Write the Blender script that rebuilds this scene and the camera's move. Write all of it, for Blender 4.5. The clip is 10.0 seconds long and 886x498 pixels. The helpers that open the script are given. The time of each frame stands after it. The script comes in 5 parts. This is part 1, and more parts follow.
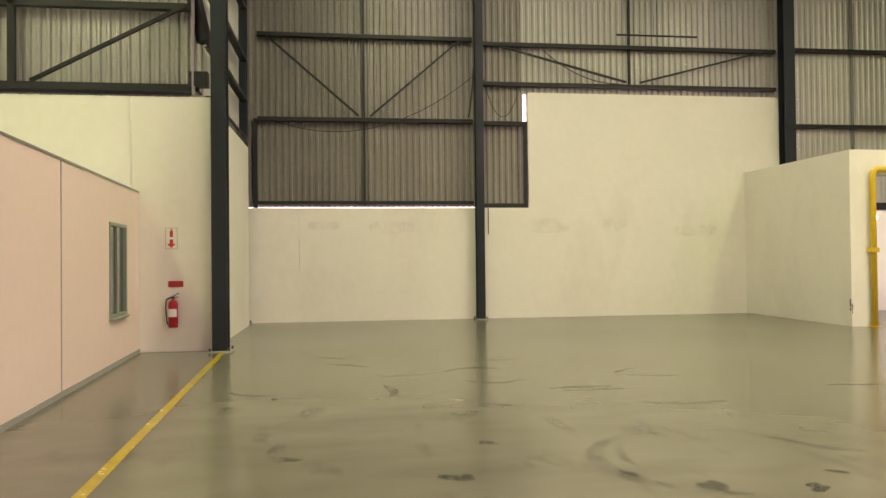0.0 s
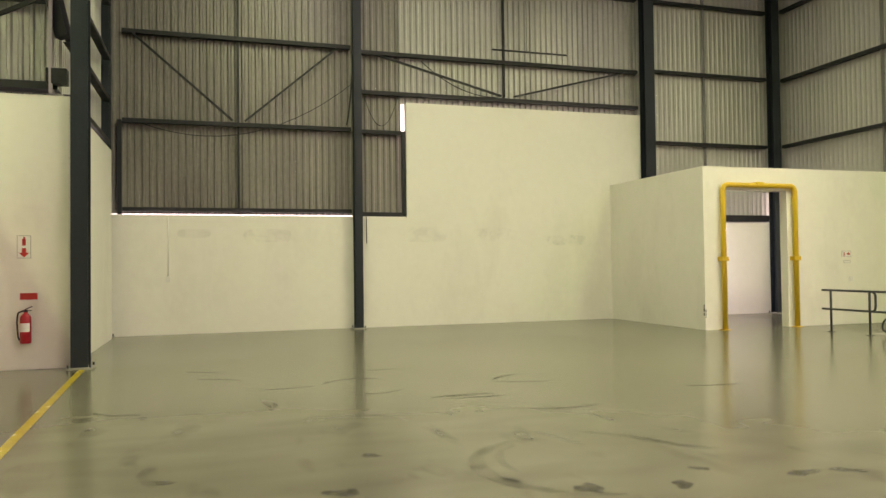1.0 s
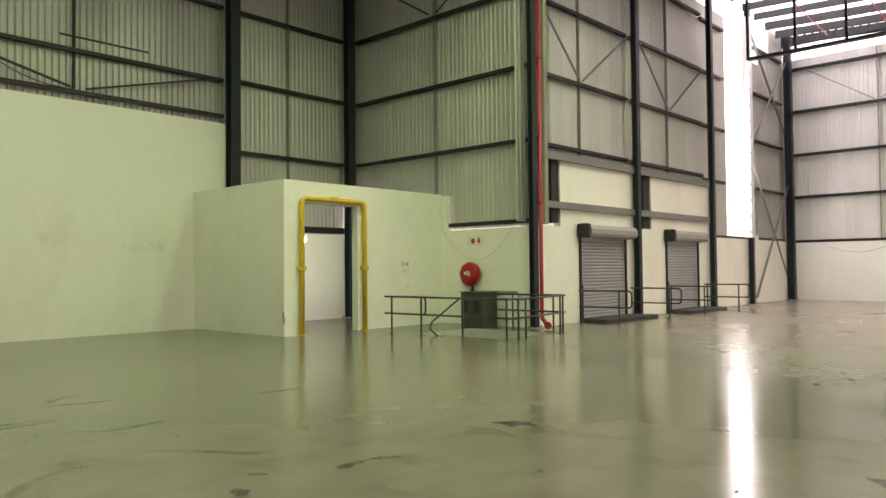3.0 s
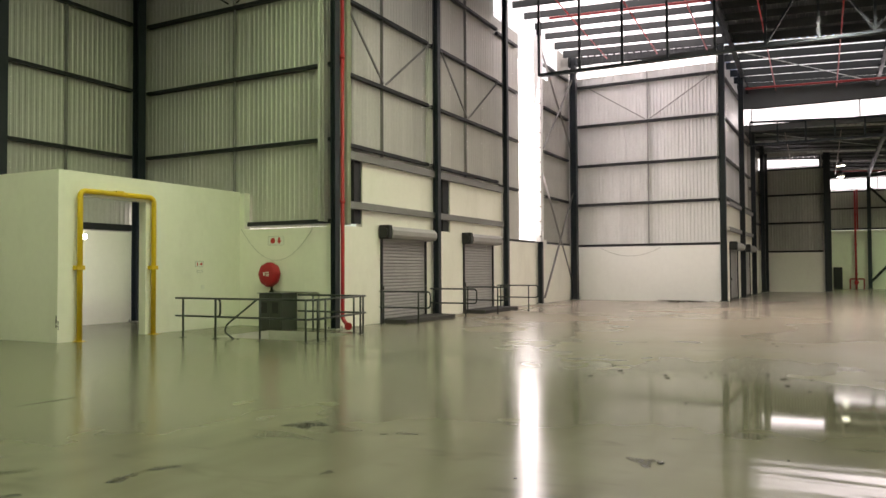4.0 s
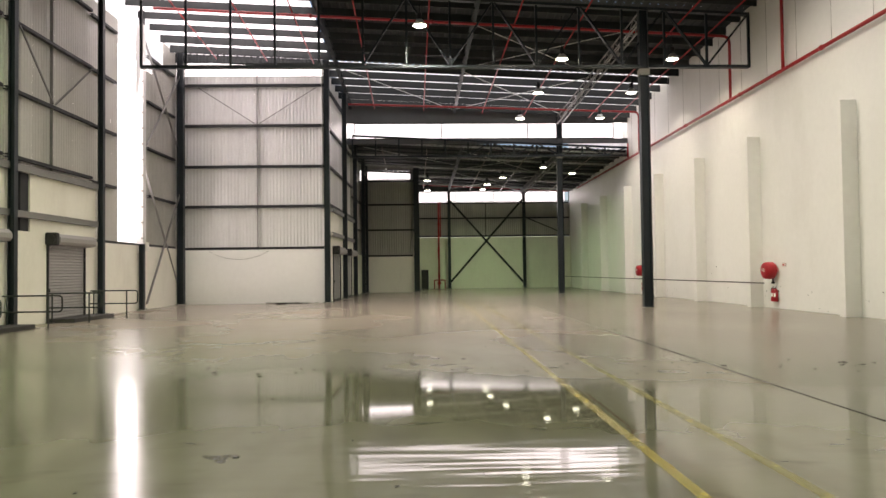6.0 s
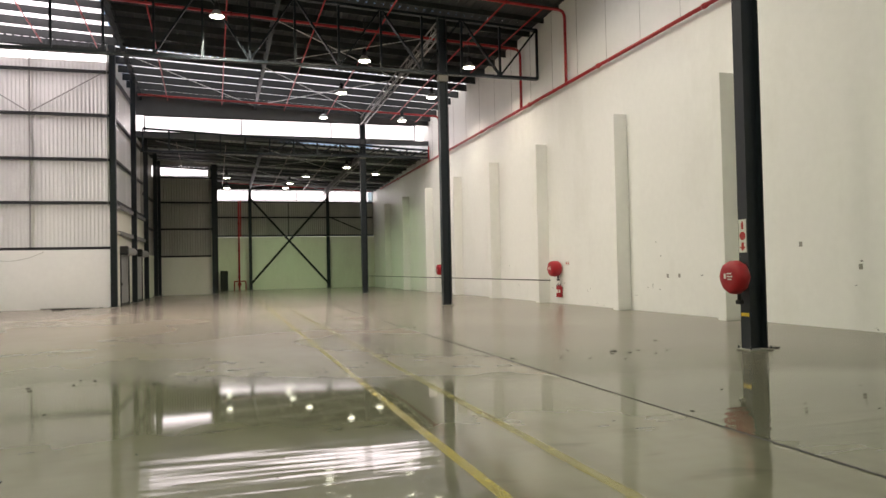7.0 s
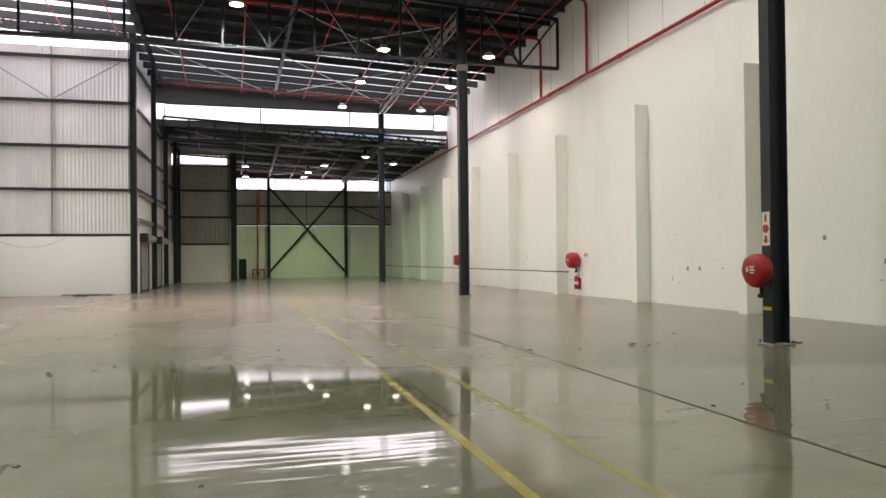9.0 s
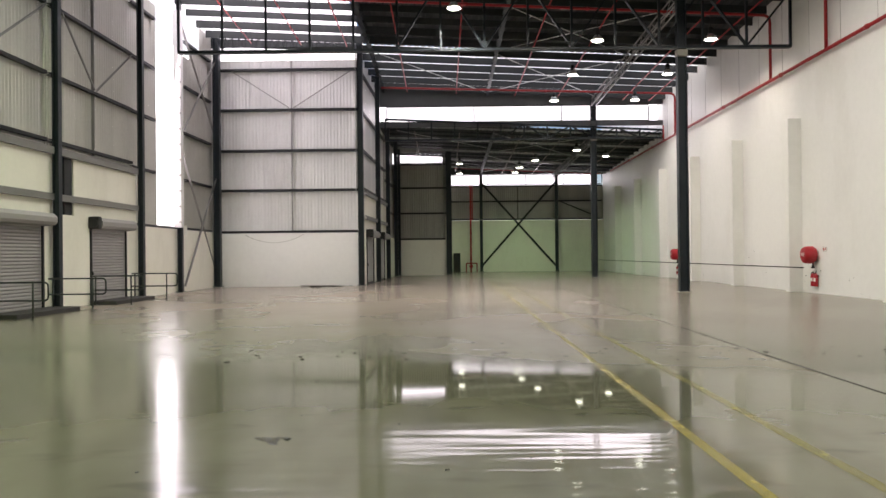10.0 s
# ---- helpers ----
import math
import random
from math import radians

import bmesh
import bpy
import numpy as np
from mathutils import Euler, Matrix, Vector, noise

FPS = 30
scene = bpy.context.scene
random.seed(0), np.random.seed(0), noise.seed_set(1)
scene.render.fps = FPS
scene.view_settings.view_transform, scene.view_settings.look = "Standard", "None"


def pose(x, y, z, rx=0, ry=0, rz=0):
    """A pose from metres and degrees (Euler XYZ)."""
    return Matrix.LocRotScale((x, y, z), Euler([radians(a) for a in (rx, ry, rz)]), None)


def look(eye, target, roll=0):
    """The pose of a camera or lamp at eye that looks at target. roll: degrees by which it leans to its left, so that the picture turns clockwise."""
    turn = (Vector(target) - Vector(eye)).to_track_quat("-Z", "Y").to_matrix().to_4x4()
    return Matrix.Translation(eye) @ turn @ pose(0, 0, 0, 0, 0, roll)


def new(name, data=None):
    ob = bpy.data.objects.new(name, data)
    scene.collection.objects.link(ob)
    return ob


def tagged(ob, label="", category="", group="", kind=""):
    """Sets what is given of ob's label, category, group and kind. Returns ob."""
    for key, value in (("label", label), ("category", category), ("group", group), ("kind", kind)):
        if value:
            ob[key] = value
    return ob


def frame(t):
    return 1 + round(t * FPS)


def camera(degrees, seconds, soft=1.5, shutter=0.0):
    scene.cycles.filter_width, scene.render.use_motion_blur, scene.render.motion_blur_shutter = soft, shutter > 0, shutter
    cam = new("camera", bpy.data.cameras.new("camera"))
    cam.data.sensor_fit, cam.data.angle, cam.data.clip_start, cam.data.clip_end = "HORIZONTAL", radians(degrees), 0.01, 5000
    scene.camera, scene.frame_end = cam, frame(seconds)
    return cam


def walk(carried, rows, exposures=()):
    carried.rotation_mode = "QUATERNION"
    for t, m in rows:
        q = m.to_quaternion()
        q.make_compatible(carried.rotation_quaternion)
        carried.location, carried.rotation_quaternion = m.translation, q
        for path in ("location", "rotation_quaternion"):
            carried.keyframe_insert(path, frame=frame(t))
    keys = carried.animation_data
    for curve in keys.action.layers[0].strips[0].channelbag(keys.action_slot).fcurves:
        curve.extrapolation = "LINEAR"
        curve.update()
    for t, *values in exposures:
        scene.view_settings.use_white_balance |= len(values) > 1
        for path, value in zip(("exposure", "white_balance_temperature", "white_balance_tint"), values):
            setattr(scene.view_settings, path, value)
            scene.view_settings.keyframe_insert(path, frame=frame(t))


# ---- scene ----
cam = camera(61.9, 10.0)
PATH = [
    (0, (0.537, -0.112, 1.582), (0.798, 1.87, 1.611), -0.6),
    (0.5, (0.515, -0.093, 1.595), (0.895, 1.87, 1.633), -0.6),
    (1, (0.472, -0.092, 1.614), (1.061, 1.819, 1.66), -0.7),
    (1.5, (0.582, -0.175, 1.615), (1.414, 1.643, 1.673), -0.7),
    (2, (0.618, -0.188, 1.636), (1.705, 1.49, 1.697), -0.7),
    (2.5, (0.622, -0.243, 1.662), (1.925, 1.273, 1.718), -0.5),
    (2.7, (0.597, -0.261, 1.663), (1.976, 1.187, 1.716), -0.5),
    (3.8, (0.695, -0.283, 1.614), (2.431, 0.709, 1.673), -0.5),
    (4, (0.717, -0.325, 1.619), (2.5, 0.579, 1.674), -0.3),
    (4.5, (0.712, -0.449, 1.625), (2.587, 0.243, 1.675), -0.2),
    (5, (0.693, -0.522, 1.595), (2.639, -0.063, 1.644), -0.3),
    (5.5, (0.688, -0.584, 1.571), (2.679, -0.394, 1.625), -0.5),
    (6.8, (0.558, -0.728, 1.57), (2.494, -1.226, 1.622), -1.1),
    (7, (0.566, -0.728, 1.586), (2.474, -1.325, 1.634), -1.2),
    (7.5, (0.502, -0.732, 1.583), (2.332, -1.537, 1.627), -0.9),
    (8, (0.521, -0.761, 1.57), (2.297, -1.681, 1.611), -0.5),
    (8.5, (0.543, -0.737, 1.58), (2.357, -1.579, 1.611), -0.5),
    (9, (0.641, -0.734, 1.577), (2.563, -1.286, 1.6), -0.6),
    (9.5, (0.64, -0.653, 1.586), (2.626, -0.892, 1.608), -0.7),
    (10, (0.585, -0.513, 1.608), (2.585, -0.512, 1.62), -0.6),
]
walk(cam, [(t, look(eye, target, roll)) for t, eye, target, roll in PATH],
     exposures=[(0.0, 0.3, 7450, 48), (1.5, 0.3, 7200, 33), (2.5, 0.1, 7050, 23), (4.0, -0.26, 6950, 18), (5.5, -0.28, 7000, 18), (7.0, -0.32, 6800, 17), (8.0, -0.28, 6650, 17), (10.0, -0.34, 6500, 19)])

# ---- world, sun and large lights ----
world = bpy.data.worlds.new("sky")
scene.world = world
world.use_nodes = True
wn = world.node_tree
sky = wn.nodes.new("ShaderNodeTexSky")
sky.sky_type = "NISHITA"
sky.sun_disc = False
sky.sun_elevation, sky.sun_rotation = radians(62), radians(25)
wn.links.new(sky.outputs["Color"], wn.nodes["Background"].inputs["Color"])
wn.nodes["Background"].inputs["Strength"].default_value = 0.15

sun_data = bpy.data.lights.new("sun", "SUN")
sun_data.energy, sun_data.angle, sun_data.color = 5.0, radians(12), (1.0, 0.96, 0.9)
sun = new("sun", sun_data)
sun.matrix_world = look((0, 0, 60), (-12, -25, 0))

DAY = (1.0, 0.91, 0.96)
LAMP = (0.70, 1.0, 0.49)
LAMP_WHITE = (1.0, 0.97, 0.80)


def opening_light(name, eye, target, w, h, power, color=DAY):
    """Daylight that comes through a real opening."""
    d = bpy.data.lights.new(name, "AREA")
    d.shape, d.size, d.size_y, d.energy, d.color = "RECTANGLE", w, h, power, color
    ob = new(name, d)
    ob.matrix_world = look(eye, target)
    return ob


# ---- materials ----
def mat(name, color, rough=0.6, metal=0.0, vary=0.12, scale=3.0, bump=0.0, bump_scale=60.0, dirt=None, dirt_amount=0.0,
        dirt_scale=0.6, island=0.0, spec=0.5):
    """A surface with fine and coarse variation, and stains of a second colour."""
    m = bpy.data.materials.new(name)
    m.use_nodes = True
    nt = m.node_tree
    n, l = nt.nodes, nt.links
    b = n["Principled BSDF"]
    b.inputs["Metallic"].default_value = metal
    b.inputs["Specular IOR Level"].default_value = spec
    tc = n.new("ShaderNodeTexCoord")
    geo = n.new("ShaderNodeNewGeometry")
    n1 = n.new("ShaderNodeTexNoise")
    n1.inputs["Scale"].default_value, n1.inputs["Detail"].default_value = scale, 6
    n2 = n.new("ShaderNodeTexNoise")
    n2.inputs["Scale"].default_value, n2.inputs["Detail"].default_value = scale * 9, 4
    l.new(geo.outputs["Position"], n1.inputs["Vector"])
    l.new(geo.outputs["Position"], n2.inputs["Vector"])
    mix = n.new("ShaderNodeMath")
    mix.operation = "ADD"
    l.new(n1.outputs["Fac"], mix.inputs[0])
    l.new(n2.outputs["Fac"], mix.inputs[1])
    ramp = n.new("ShaderNodeMapRange")
    ramp.inputs["From Min"].default_value, ramp.inputs["From Max"].default_value = 0.6, 1.4
    ramp.inputs["To Min"].default_value, ramp.inputs["To Max"].default_value = 1 - vary, 1 + vary
    l.new(mix.outputs[0], ramp.inputs["Value"])
    last = ramp.outputs["Result"]
    if island:
        oi = n.new("ShaderNodeObjectInfo")
        mr = n.new("ShaderNodeMapRange")
        mr.inputs["To Min"].default_value, mr.inputs["To Max"].default_value = 1 - island, 1 + island
        l.new(oi.outputs["Random"], mr.inputs["Value"])
        mul = n.new("ShaderNodeMath")
        mul.operation = "MULTIPLY"
        l.new(last, mul.inputs[0])
        l.new(mr.outputs["Result"], mul.inputs[1])
        last = mul.outputs[0]
    col = n.new("ShaderNodeVectorMath")
    col.operation = "SCALE"
    col.inputs[0].default_value = color
    l.new(last, col.inputs["Scale"])
    out = col.outputs["Vector"]
    if dirt:
        n3 = n.new("ShaderNodeTexNoise")
        n3.inputs["Scale"].default_value, n3.inputs["Detail"].default_value = dirt_scale, 9
        n3.inputs["Roughness"].default_value = 0.65
        mp = n.new("ShaderNodeMapping")
        mp.inputs["Scale"].default_value = (1, 1, 0.45)
        l.new(geo.outputs["Position"], mp.inputs["Vector"])
        l.new(mp.outputs["Vector"], n3.inputs["Vector"])
        mr = n.new("ShaderNodeMapRange")
        mr.inputs["From Min"].default_value, mr.inputs["From Max"].default_value = 0.52, 0.78
        mr.inputs["To Max"].default_value = dirt_amount
        l.new(n3.outputs["Fac"], mr.inputs["Value"])
        mc = n.new("ShaderNodeMix")
        mc.data_type = "RGBA"
        mc.inputs["B"].default_value = (*dirt, 1)
        l.new(mr.outputs["Result"], mc.inputs["Factor"])
        l.new(out, mc.inputs["A"])
        out = mc.outputs["Result"]
    l.new(out, b.inputs["Base Color"])
    rr = n.new("ShaderNodeMapRange")
    rr.inputs["From Min"].default_value, rr.inputs["From Max"].default_value = 0.3, 0.7
    rr.inputs["To Min"].default_value, rr.inputs["To Max"].default_value = max(rough - 0.08, 0.02), min(rough + 0.08, 1)
    l.new(n1.outputs["Fac"], rr.inputs["Value"])
    l.new(rr.outputs["Result"], b.inputs["Roughness"])
    if bump:
        n4 = n.new("ShaderNodeTexNoise")
        n4.inputs["Scale"].default_value, n4.inputs["Detail"].default_value = bump_scale, 5
        l.new(geo.outputs["Position"], n4.inputs["Vector"])
        bp = n.new("ShaderNodeBump")
        bp.inputs["Strength"].default_value, bp.inputs["Distance"].default_value = bump, 0.01
        l.new(n4.outputs["Fac"], bp.inputs["Height"])
        l.new(bp.outputs["Normal"], b.inputs["Normal"])
    return m


def glow(name, color, strength):
    m = bpy.data.materials.new(name)
    m.use_nodes = True
    b = m.node_tree.nodes["Principled BSDF"]
    b.inputs["Base Color"].default_value = (*color, 1)
    b.inputs["Emission Color"].default_value = (*color, 1)
    b.inputs["Emission Strength"].default_value = strength
    return m


M_WALL = mat("cream_wall_paint", (0.80, 0.785, 0.69), 0.55, vary=0.03, scale=0.7, bump=0.12, bump_scale=90,
             dirt=(0.52, 0.49, 0.40), dirt_amount=0.35, dirt_scale=0.55)
M_PINK = mat("plastered_partition_paint", (0.79, 0.63, 0.56), 0.6, vary=0.03, scale=0.8, bump=0.1, bump_scale=80,
             dirt=(0.55, 0.48, 0.40), dirt_amount=0.2, dirt_scale=0.5)
M_WHITE = mat("white_wall_paint", (0.85, 0.845, 0.815), 0.5, vary=0.03, scale=0.5, bump=0.12, bump_scale=70,
              dirt=(0.60, 0.58, 0.52), dirt_amount=0.32, dirt_scale=0.4)
# one cladding in four tones: each wall's light or shade goes into the colour
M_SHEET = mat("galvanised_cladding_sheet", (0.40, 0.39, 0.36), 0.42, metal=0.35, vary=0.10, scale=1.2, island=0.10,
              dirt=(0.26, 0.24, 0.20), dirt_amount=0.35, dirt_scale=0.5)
M_SHEET_D = mat("dark_tone_cladding_sheet", (0.25, 0.235, 0.205), 0.45, metal=0.3, vary=0.14, scale=1.2, island=0.12,
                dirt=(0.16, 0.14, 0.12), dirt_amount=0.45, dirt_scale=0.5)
M_SHEET_M = mat("mid_tone_cladding_sheet", (0.51, 0.505, 0.46), 0.40, metal=0.3, vary=0.08, scale=1.2, island=0.08,
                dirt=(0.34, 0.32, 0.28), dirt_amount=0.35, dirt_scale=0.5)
M_SHEET_L = mat("lit_tone_cladding_sheet", (0.72, 0.71, 0.70), 0.42, metal=0.2, vary=0.05, scale=1.2, island=0.05,
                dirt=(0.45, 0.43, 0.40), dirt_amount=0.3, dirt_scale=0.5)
M_STEEL = mat("dark_blue_grey_steel_paint", (0.017, 0.023, 0.029), 0.40, vary=0.18, scale=2.5, spec=0.35,
              dirt=(0.05, 0.048, 0.042), dirt_amount=0.3, dirt_scale=1.2)
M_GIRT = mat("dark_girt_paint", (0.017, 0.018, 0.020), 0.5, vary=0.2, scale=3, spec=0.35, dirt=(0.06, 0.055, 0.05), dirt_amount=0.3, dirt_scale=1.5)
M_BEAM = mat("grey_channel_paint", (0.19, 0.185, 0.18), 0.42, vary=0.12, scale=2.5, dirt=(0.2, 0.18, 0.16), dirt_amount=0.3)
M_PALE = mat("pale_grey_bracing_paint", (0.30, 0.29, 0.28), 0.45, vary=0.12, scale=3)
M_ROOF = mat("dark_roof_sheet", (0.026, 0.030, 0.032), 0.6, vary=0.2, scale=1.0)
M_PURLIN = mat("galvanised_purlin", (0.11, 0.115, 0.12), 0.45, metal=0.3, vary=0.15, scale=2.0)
M_PURLIN_D = mat("shaded_purlin", (0.022, 0.026, 0.027), 0.6, vary=0.25, scale=2.0, dirt=(0.07, 0.065, 0.06), dirt_amount=0.3, dirt_scale=1.5)
M_RED = mat("red_pipe_paint", (0.34, 0.012, 0.016), 0.42, vary=0.1, scale=4, dirt=(0.3, 0.05, 0.03), dirt_amount=0.3, dirt_scale=2)
M_REDC = mat("red_vinyl_cover", (0.38, 0.008, 0.016), 0.42, vary=0.12, scale=7, bump=0.35, bump_scale=9)
M_YELLOW = mat("yellow_guard_paint", (0.72, 0.47, 0.02), 0.35, vary=0.08, scale=6, dirt=(0.25, 0.16, 0.03), dirt_amount=0.35, dirt_scale=4)
M_SHUT = mat("grey_shutter_slat", (0.36, 0.35, 0.34), 0.42, metal=0.3, vary=0.08, scale=4, dirt=(0.15, 0.14, 0.13), dirt_amount=0.35, dirt_scale=1.5)
M_HOOD = mat("grey_shutter_hood", (0.30, 0.29, 0.28), 0.5, vary=0.06, scale=3, dirt=(0.2, 0.18, 0.17), dirt_amount=0.3)
M_BLACK = mat("black_housing", (0.012, 0.012, 0.013), 0.5, vary=0.2, scale=8)
M_RAIL = mat("dark_green_grey_rail", (0.028, 0.036, 0.031), 0.4, vary=0.15, scale=6)
M_CONC = mat("raw_concrete", (0.30, 0.29, 0.26), 0.7, vary=0.1, scale=3, bump=0.3, bump_scale=40, dirt=(0.16, 0.15, 0.13), dirt_amount=0.4)
M_PIT = mat("pale_pit_concrete", (0.42, 0.41, 0.36), 0.7, vary=0.12, scale=3, bump=0.3, bump_scale=40, dirt=(0.2, 0.19, 0.16), dirt_amount=0.5)
M_RUBBER = mat("black_dock_step", (0.035, 0.033, 0.032), 0.7, vary=0.2, scale=5)
M_SIGN = mat("white_sign_plate", (0.78, 0.76, 0.70), 0.4, vary=0.03, scale=10)
M_SIGNRED = mat("red_sign_ink", (0.50, 0.03, 0.025), 0.4, vary=0.05, scale=10)
M_ALU = mat("green_grey_window_frame", (0.26, 0.31, 0.26), 0.4, metal=0.2, vary=0.08, scale=8)
M_GALV = mat("dull_conduit", (0.34, 0.33, 0.30), 0.45, metal=0.4, vary=0.1, scale=8)
M_SOCKET = mat("white_plastic", (0.75, 0.74, 0.68), 0.35, vary=0.03, scale=10)
M_CAB = mat("green_grey_cabinet", (0.045, 0.052, 0.042), 0.45, vary=0.12, scale=5, dirt=(0.05, 0.045, 0.04), dirt_amount=0.4, dirt_scale=3)
M_LENS = glow("lit_lamp_lens", (0.97, 1.0, 0.80), 14.0)
M_REFL = mat("lamp_reflector_aluminium", (0.55, 0.56, 0.55), 0.3, metal=0.6, vary=0.05, scale=10)
M_WPIPE = mat("glare_pale_pipe", (0.42, 0.36, 0.33), 0.4, vary=0.1, scale=4)


def floor_material():
    m = bpy.data.materials.new("polished_concrete_floor")
    m.use_nodes = True
    nt = m.node_tree
    n, l = nt.nodes, nt.links
    b = n["Principled BSDF"]
    geo = n.new("ShaderNodeNewGeometry")

    def noise_node(scale, detail, rough=0.55, stretch=(1, 1, 1), dist=0.0):
        mp = n.new("ShaderNodeMapping")
        mp.inputs["Scale"].default_value = stretch
        l.new(geo.outputs["Position"], mp.inputs["Vector"])
        t = n.new("ShaderNodeTexNoise")
        t.inputs["Scale"].default_value, t.inputs["Detail"].default_value = scale, detail
        t.inputs["Roughness"].default_value, t.inputs["Distortion"].default_value = rough, dist
        l.new(mp.outputs["Vector"], t.inputs["Vector"])
        return t.outputs["Fac"]

    def rng(v, a, c, lo, hi):
        r = n.new("ShaderNodeMapRange")
        r.inputs["From Min"].default_value, r.inputs["From Max"].default_value = a, c
        r.inputs["To Min"].default_value, r.inputs["To Max"].default_value = lo, hi
        r.interpolation_type = "SMOOTHSTEP"
        l.new(v, r.inputs["Value"])
        return r.outputs["Result"]

    def mixc(f, a, c):
        x = n.new("ShaderNodeMix")
        x.data_type = "RGBA"
        l.new(f, x.inputs["Factor"])
        for s, v in (("A", a), ("B", c)):
            if isinstance(v, tuple):
                x.inputs[s].default_value = (*v, 1)
            else:
                l.new(v, x.inputs[s])
        return x.outputs["Result"]

    big = noise_node(0.22, 4)
    soft = noise_node(0.22, 0)
    streak = noise_node(0.9, 2.5, 0.5, (0.45, 1.2, 1), 0.15)
    scuff = noise_node(1.7, 2.5, 0.5, (1.3, 0.6, 1), 0.3)
    mid = noise_node(1.9, 1, 0.5, (0.6, 1.3, 1), 0.0)
    c = mixc(rng(big, 0.35, 0.65, 0, 1), (0.160, 0.156, 0.110), (0.194, 0.188, 0.136))
    c = mixc(rng(mid, 0.38, 0.74, 0, 0.26), c, (0.12, 0.116, 0.084))
    c = mixc(rng(streak, 0.44, 0.75, 0, 0.36), c, (0.092, 0.088, 0.067))
    c = mixc(rng(scuff, 0.56, 0.76, 0, 0.5), c, (0.075, 0.072, 0.055))
    sep = n.new("ShaderNodeSeparateXYZ")
    l.new(geo.outputs["Position"], sep.inputs["Vector"])
    wob = n.new("ShaderNodeMath")
    wob.operation = "MULTIPLY_ADD"
    wob.inputs[1].default_value = 3.0
    l.new(soft, wob.inputs[0])
    slant = n.new("ShaderNodeMath")
    slant.operation = "MULTIPLY_ADD"
    slant.inputs[1].default_value = -0.32
    l.new(sep.outputs["Y"], slant.inputs[0])
    l.new(sep.outputs["X"], slant.inputs[2])
    l.new(slant.outputs[0], wob.inputs[2])
    dust = rng(wob.outputs[0], 11.5, 22.0, 0.0, 1.0)
    wob2 = n.new("ShaderNodeMath")
    wob2.operation = "MULTIPLY_ADD"
    wob2.inputs[1].default_value = 4.0
    l.new(soft, wob2.inputs[0])
    l.new(sep.outputs["Y"], wob2.inputs[2])
    dull = rng(wob2.outputs[0], 1.5, 6.0, 0.0, 0.16)
    c = mixc(dust, c, mixc(rng(big, 0.35, 0.65, 0, 1), (0.235, 0.200, 0.165), (0.27, 0.232, 0.195)))
    # the bay beyond the long joint is a shade darker
    bay = n.new("ShaderNodeMath")
    bay.operation = "MULTIPLY_ADD"
    bay.inputs[1].default_value = 0.01275
    l.new(sep.outputs["X"], bay.inputs[0])
    l.new(sep.outputs["Y"], bay.inputs[2])
    c = mixc(rng(bay.outputs[0], -5.31, -5.27, 0.34, 0.0), c, (0.082, 0.086, 0.060))
    l.new(c, b.inputs["Base Color"])
    r1 = n.new("ShaderNodeMath")
    r1.operation = "ADD"
    l.new(rng(soft, 0.3, 0.7, 0.030, 0.050), r1.inputs[0])
    inv = n.new("ShaderNodeMath")
    inv.operation = "SUBTRACT"
    inv.inputs[0].default_value = 1.0
    l.new(dust, inv.inputs[1])
    sm = n.new("ShaderNodeMath")
    sm.operation = "MULTIPLY"
    l.new(rng(soft, 0.4, 0.75, 0.0, 0.01), sm.inputs[0])
    l.new(inv.outputs[0], sm.inputs[1])
    l.new(sm.outputs[0], r1.inputs[1])
    r2 = n.new("ShaderNodeMath")
    r2.operation = "MULTIPLY_ADD"
    r2.inputs[1].default_value = 0.20
    l.new(rng(wob.outputs[0], 11.4, 14.5, 0.0, 1.0), r2.inputs[0])
    r3 = n.new("ShaderNodeMath")
    r3.operation = "ADD"
    l.new(r1.outputs[0], r3.inputs[0])
    l.new(dull, r3.inputs[1])
    l.new(r3.outputs[0], r2.inputs[2])
    cap = n.new("ShaderNodeMath")
    cap.operation = "MINIMUM"
    cap.inputs[1].default_value = 0.262
    l.new(r2.outputs[0], cap.inputs[0])
    l.new(cap.outputs[0], b.inputs["Roughness"])
    b.inputs["Specular IOR Level"].default_value = 0.29
    # slow undulation of the slab tilts its normal
    def tilt(scale, stretch, ax, ay):
        mp = n.new("ShaderNodeMapping")
        mp.inputs["Scale"].default_value = stretch
        l.new(geo.outputs["Position"], mp.inputs["Vector"])
        t = n.new("ShaderNodeTexNoise")
        t.inputs["Scale"].default_value, t.inputs["Detail"].default_value = scale, 1.0
        l.new(mp.outputs["Vector"], t.inputs["Vector"])
        v = n.new("ShaderNodeVectorMath")
        v.operation = "MULTIPLY_ADD"
        v.inputs[1].default_value = (2 * ax, 2 * ay, 0)
        v.inputs[2].default_value = (-ax, -ay, 0)
        l.new(t.outputs["Color"], v.inputs[0])
        return v.outputs["Vector"]

    add = n.new("ShaderNodeVectorMath")
    add.operation = "SCALE"
    l.new(tilt(1.3, (6.0, 0.5, 1), 0.045, 0.006), add.inputs[0])
    wet = n.new("ShaderNodeMath")
    wet.operation = "MULTIPLY"
    l.new(rng(sep.outputs["X"], 5.5, 8.5, 1.0, 0.0), wet.inputs[0])
    l.new(rng(sep.outputs["Y"], 0.5, 2.5, 1.0, 0.0), wet.inputs[1])
    l.new(wet.outputs[0], add.inputs["Scale"])
    up = n.new("ShaderNodeVectorMath")
    up.operation = "ADD"
    up.inputs[1].default_value = (0, 0, 1)
    l.new(add.outputs["Vector"], up.inputs[0])
    nn = n.new("ShaderNodeVectorMath")
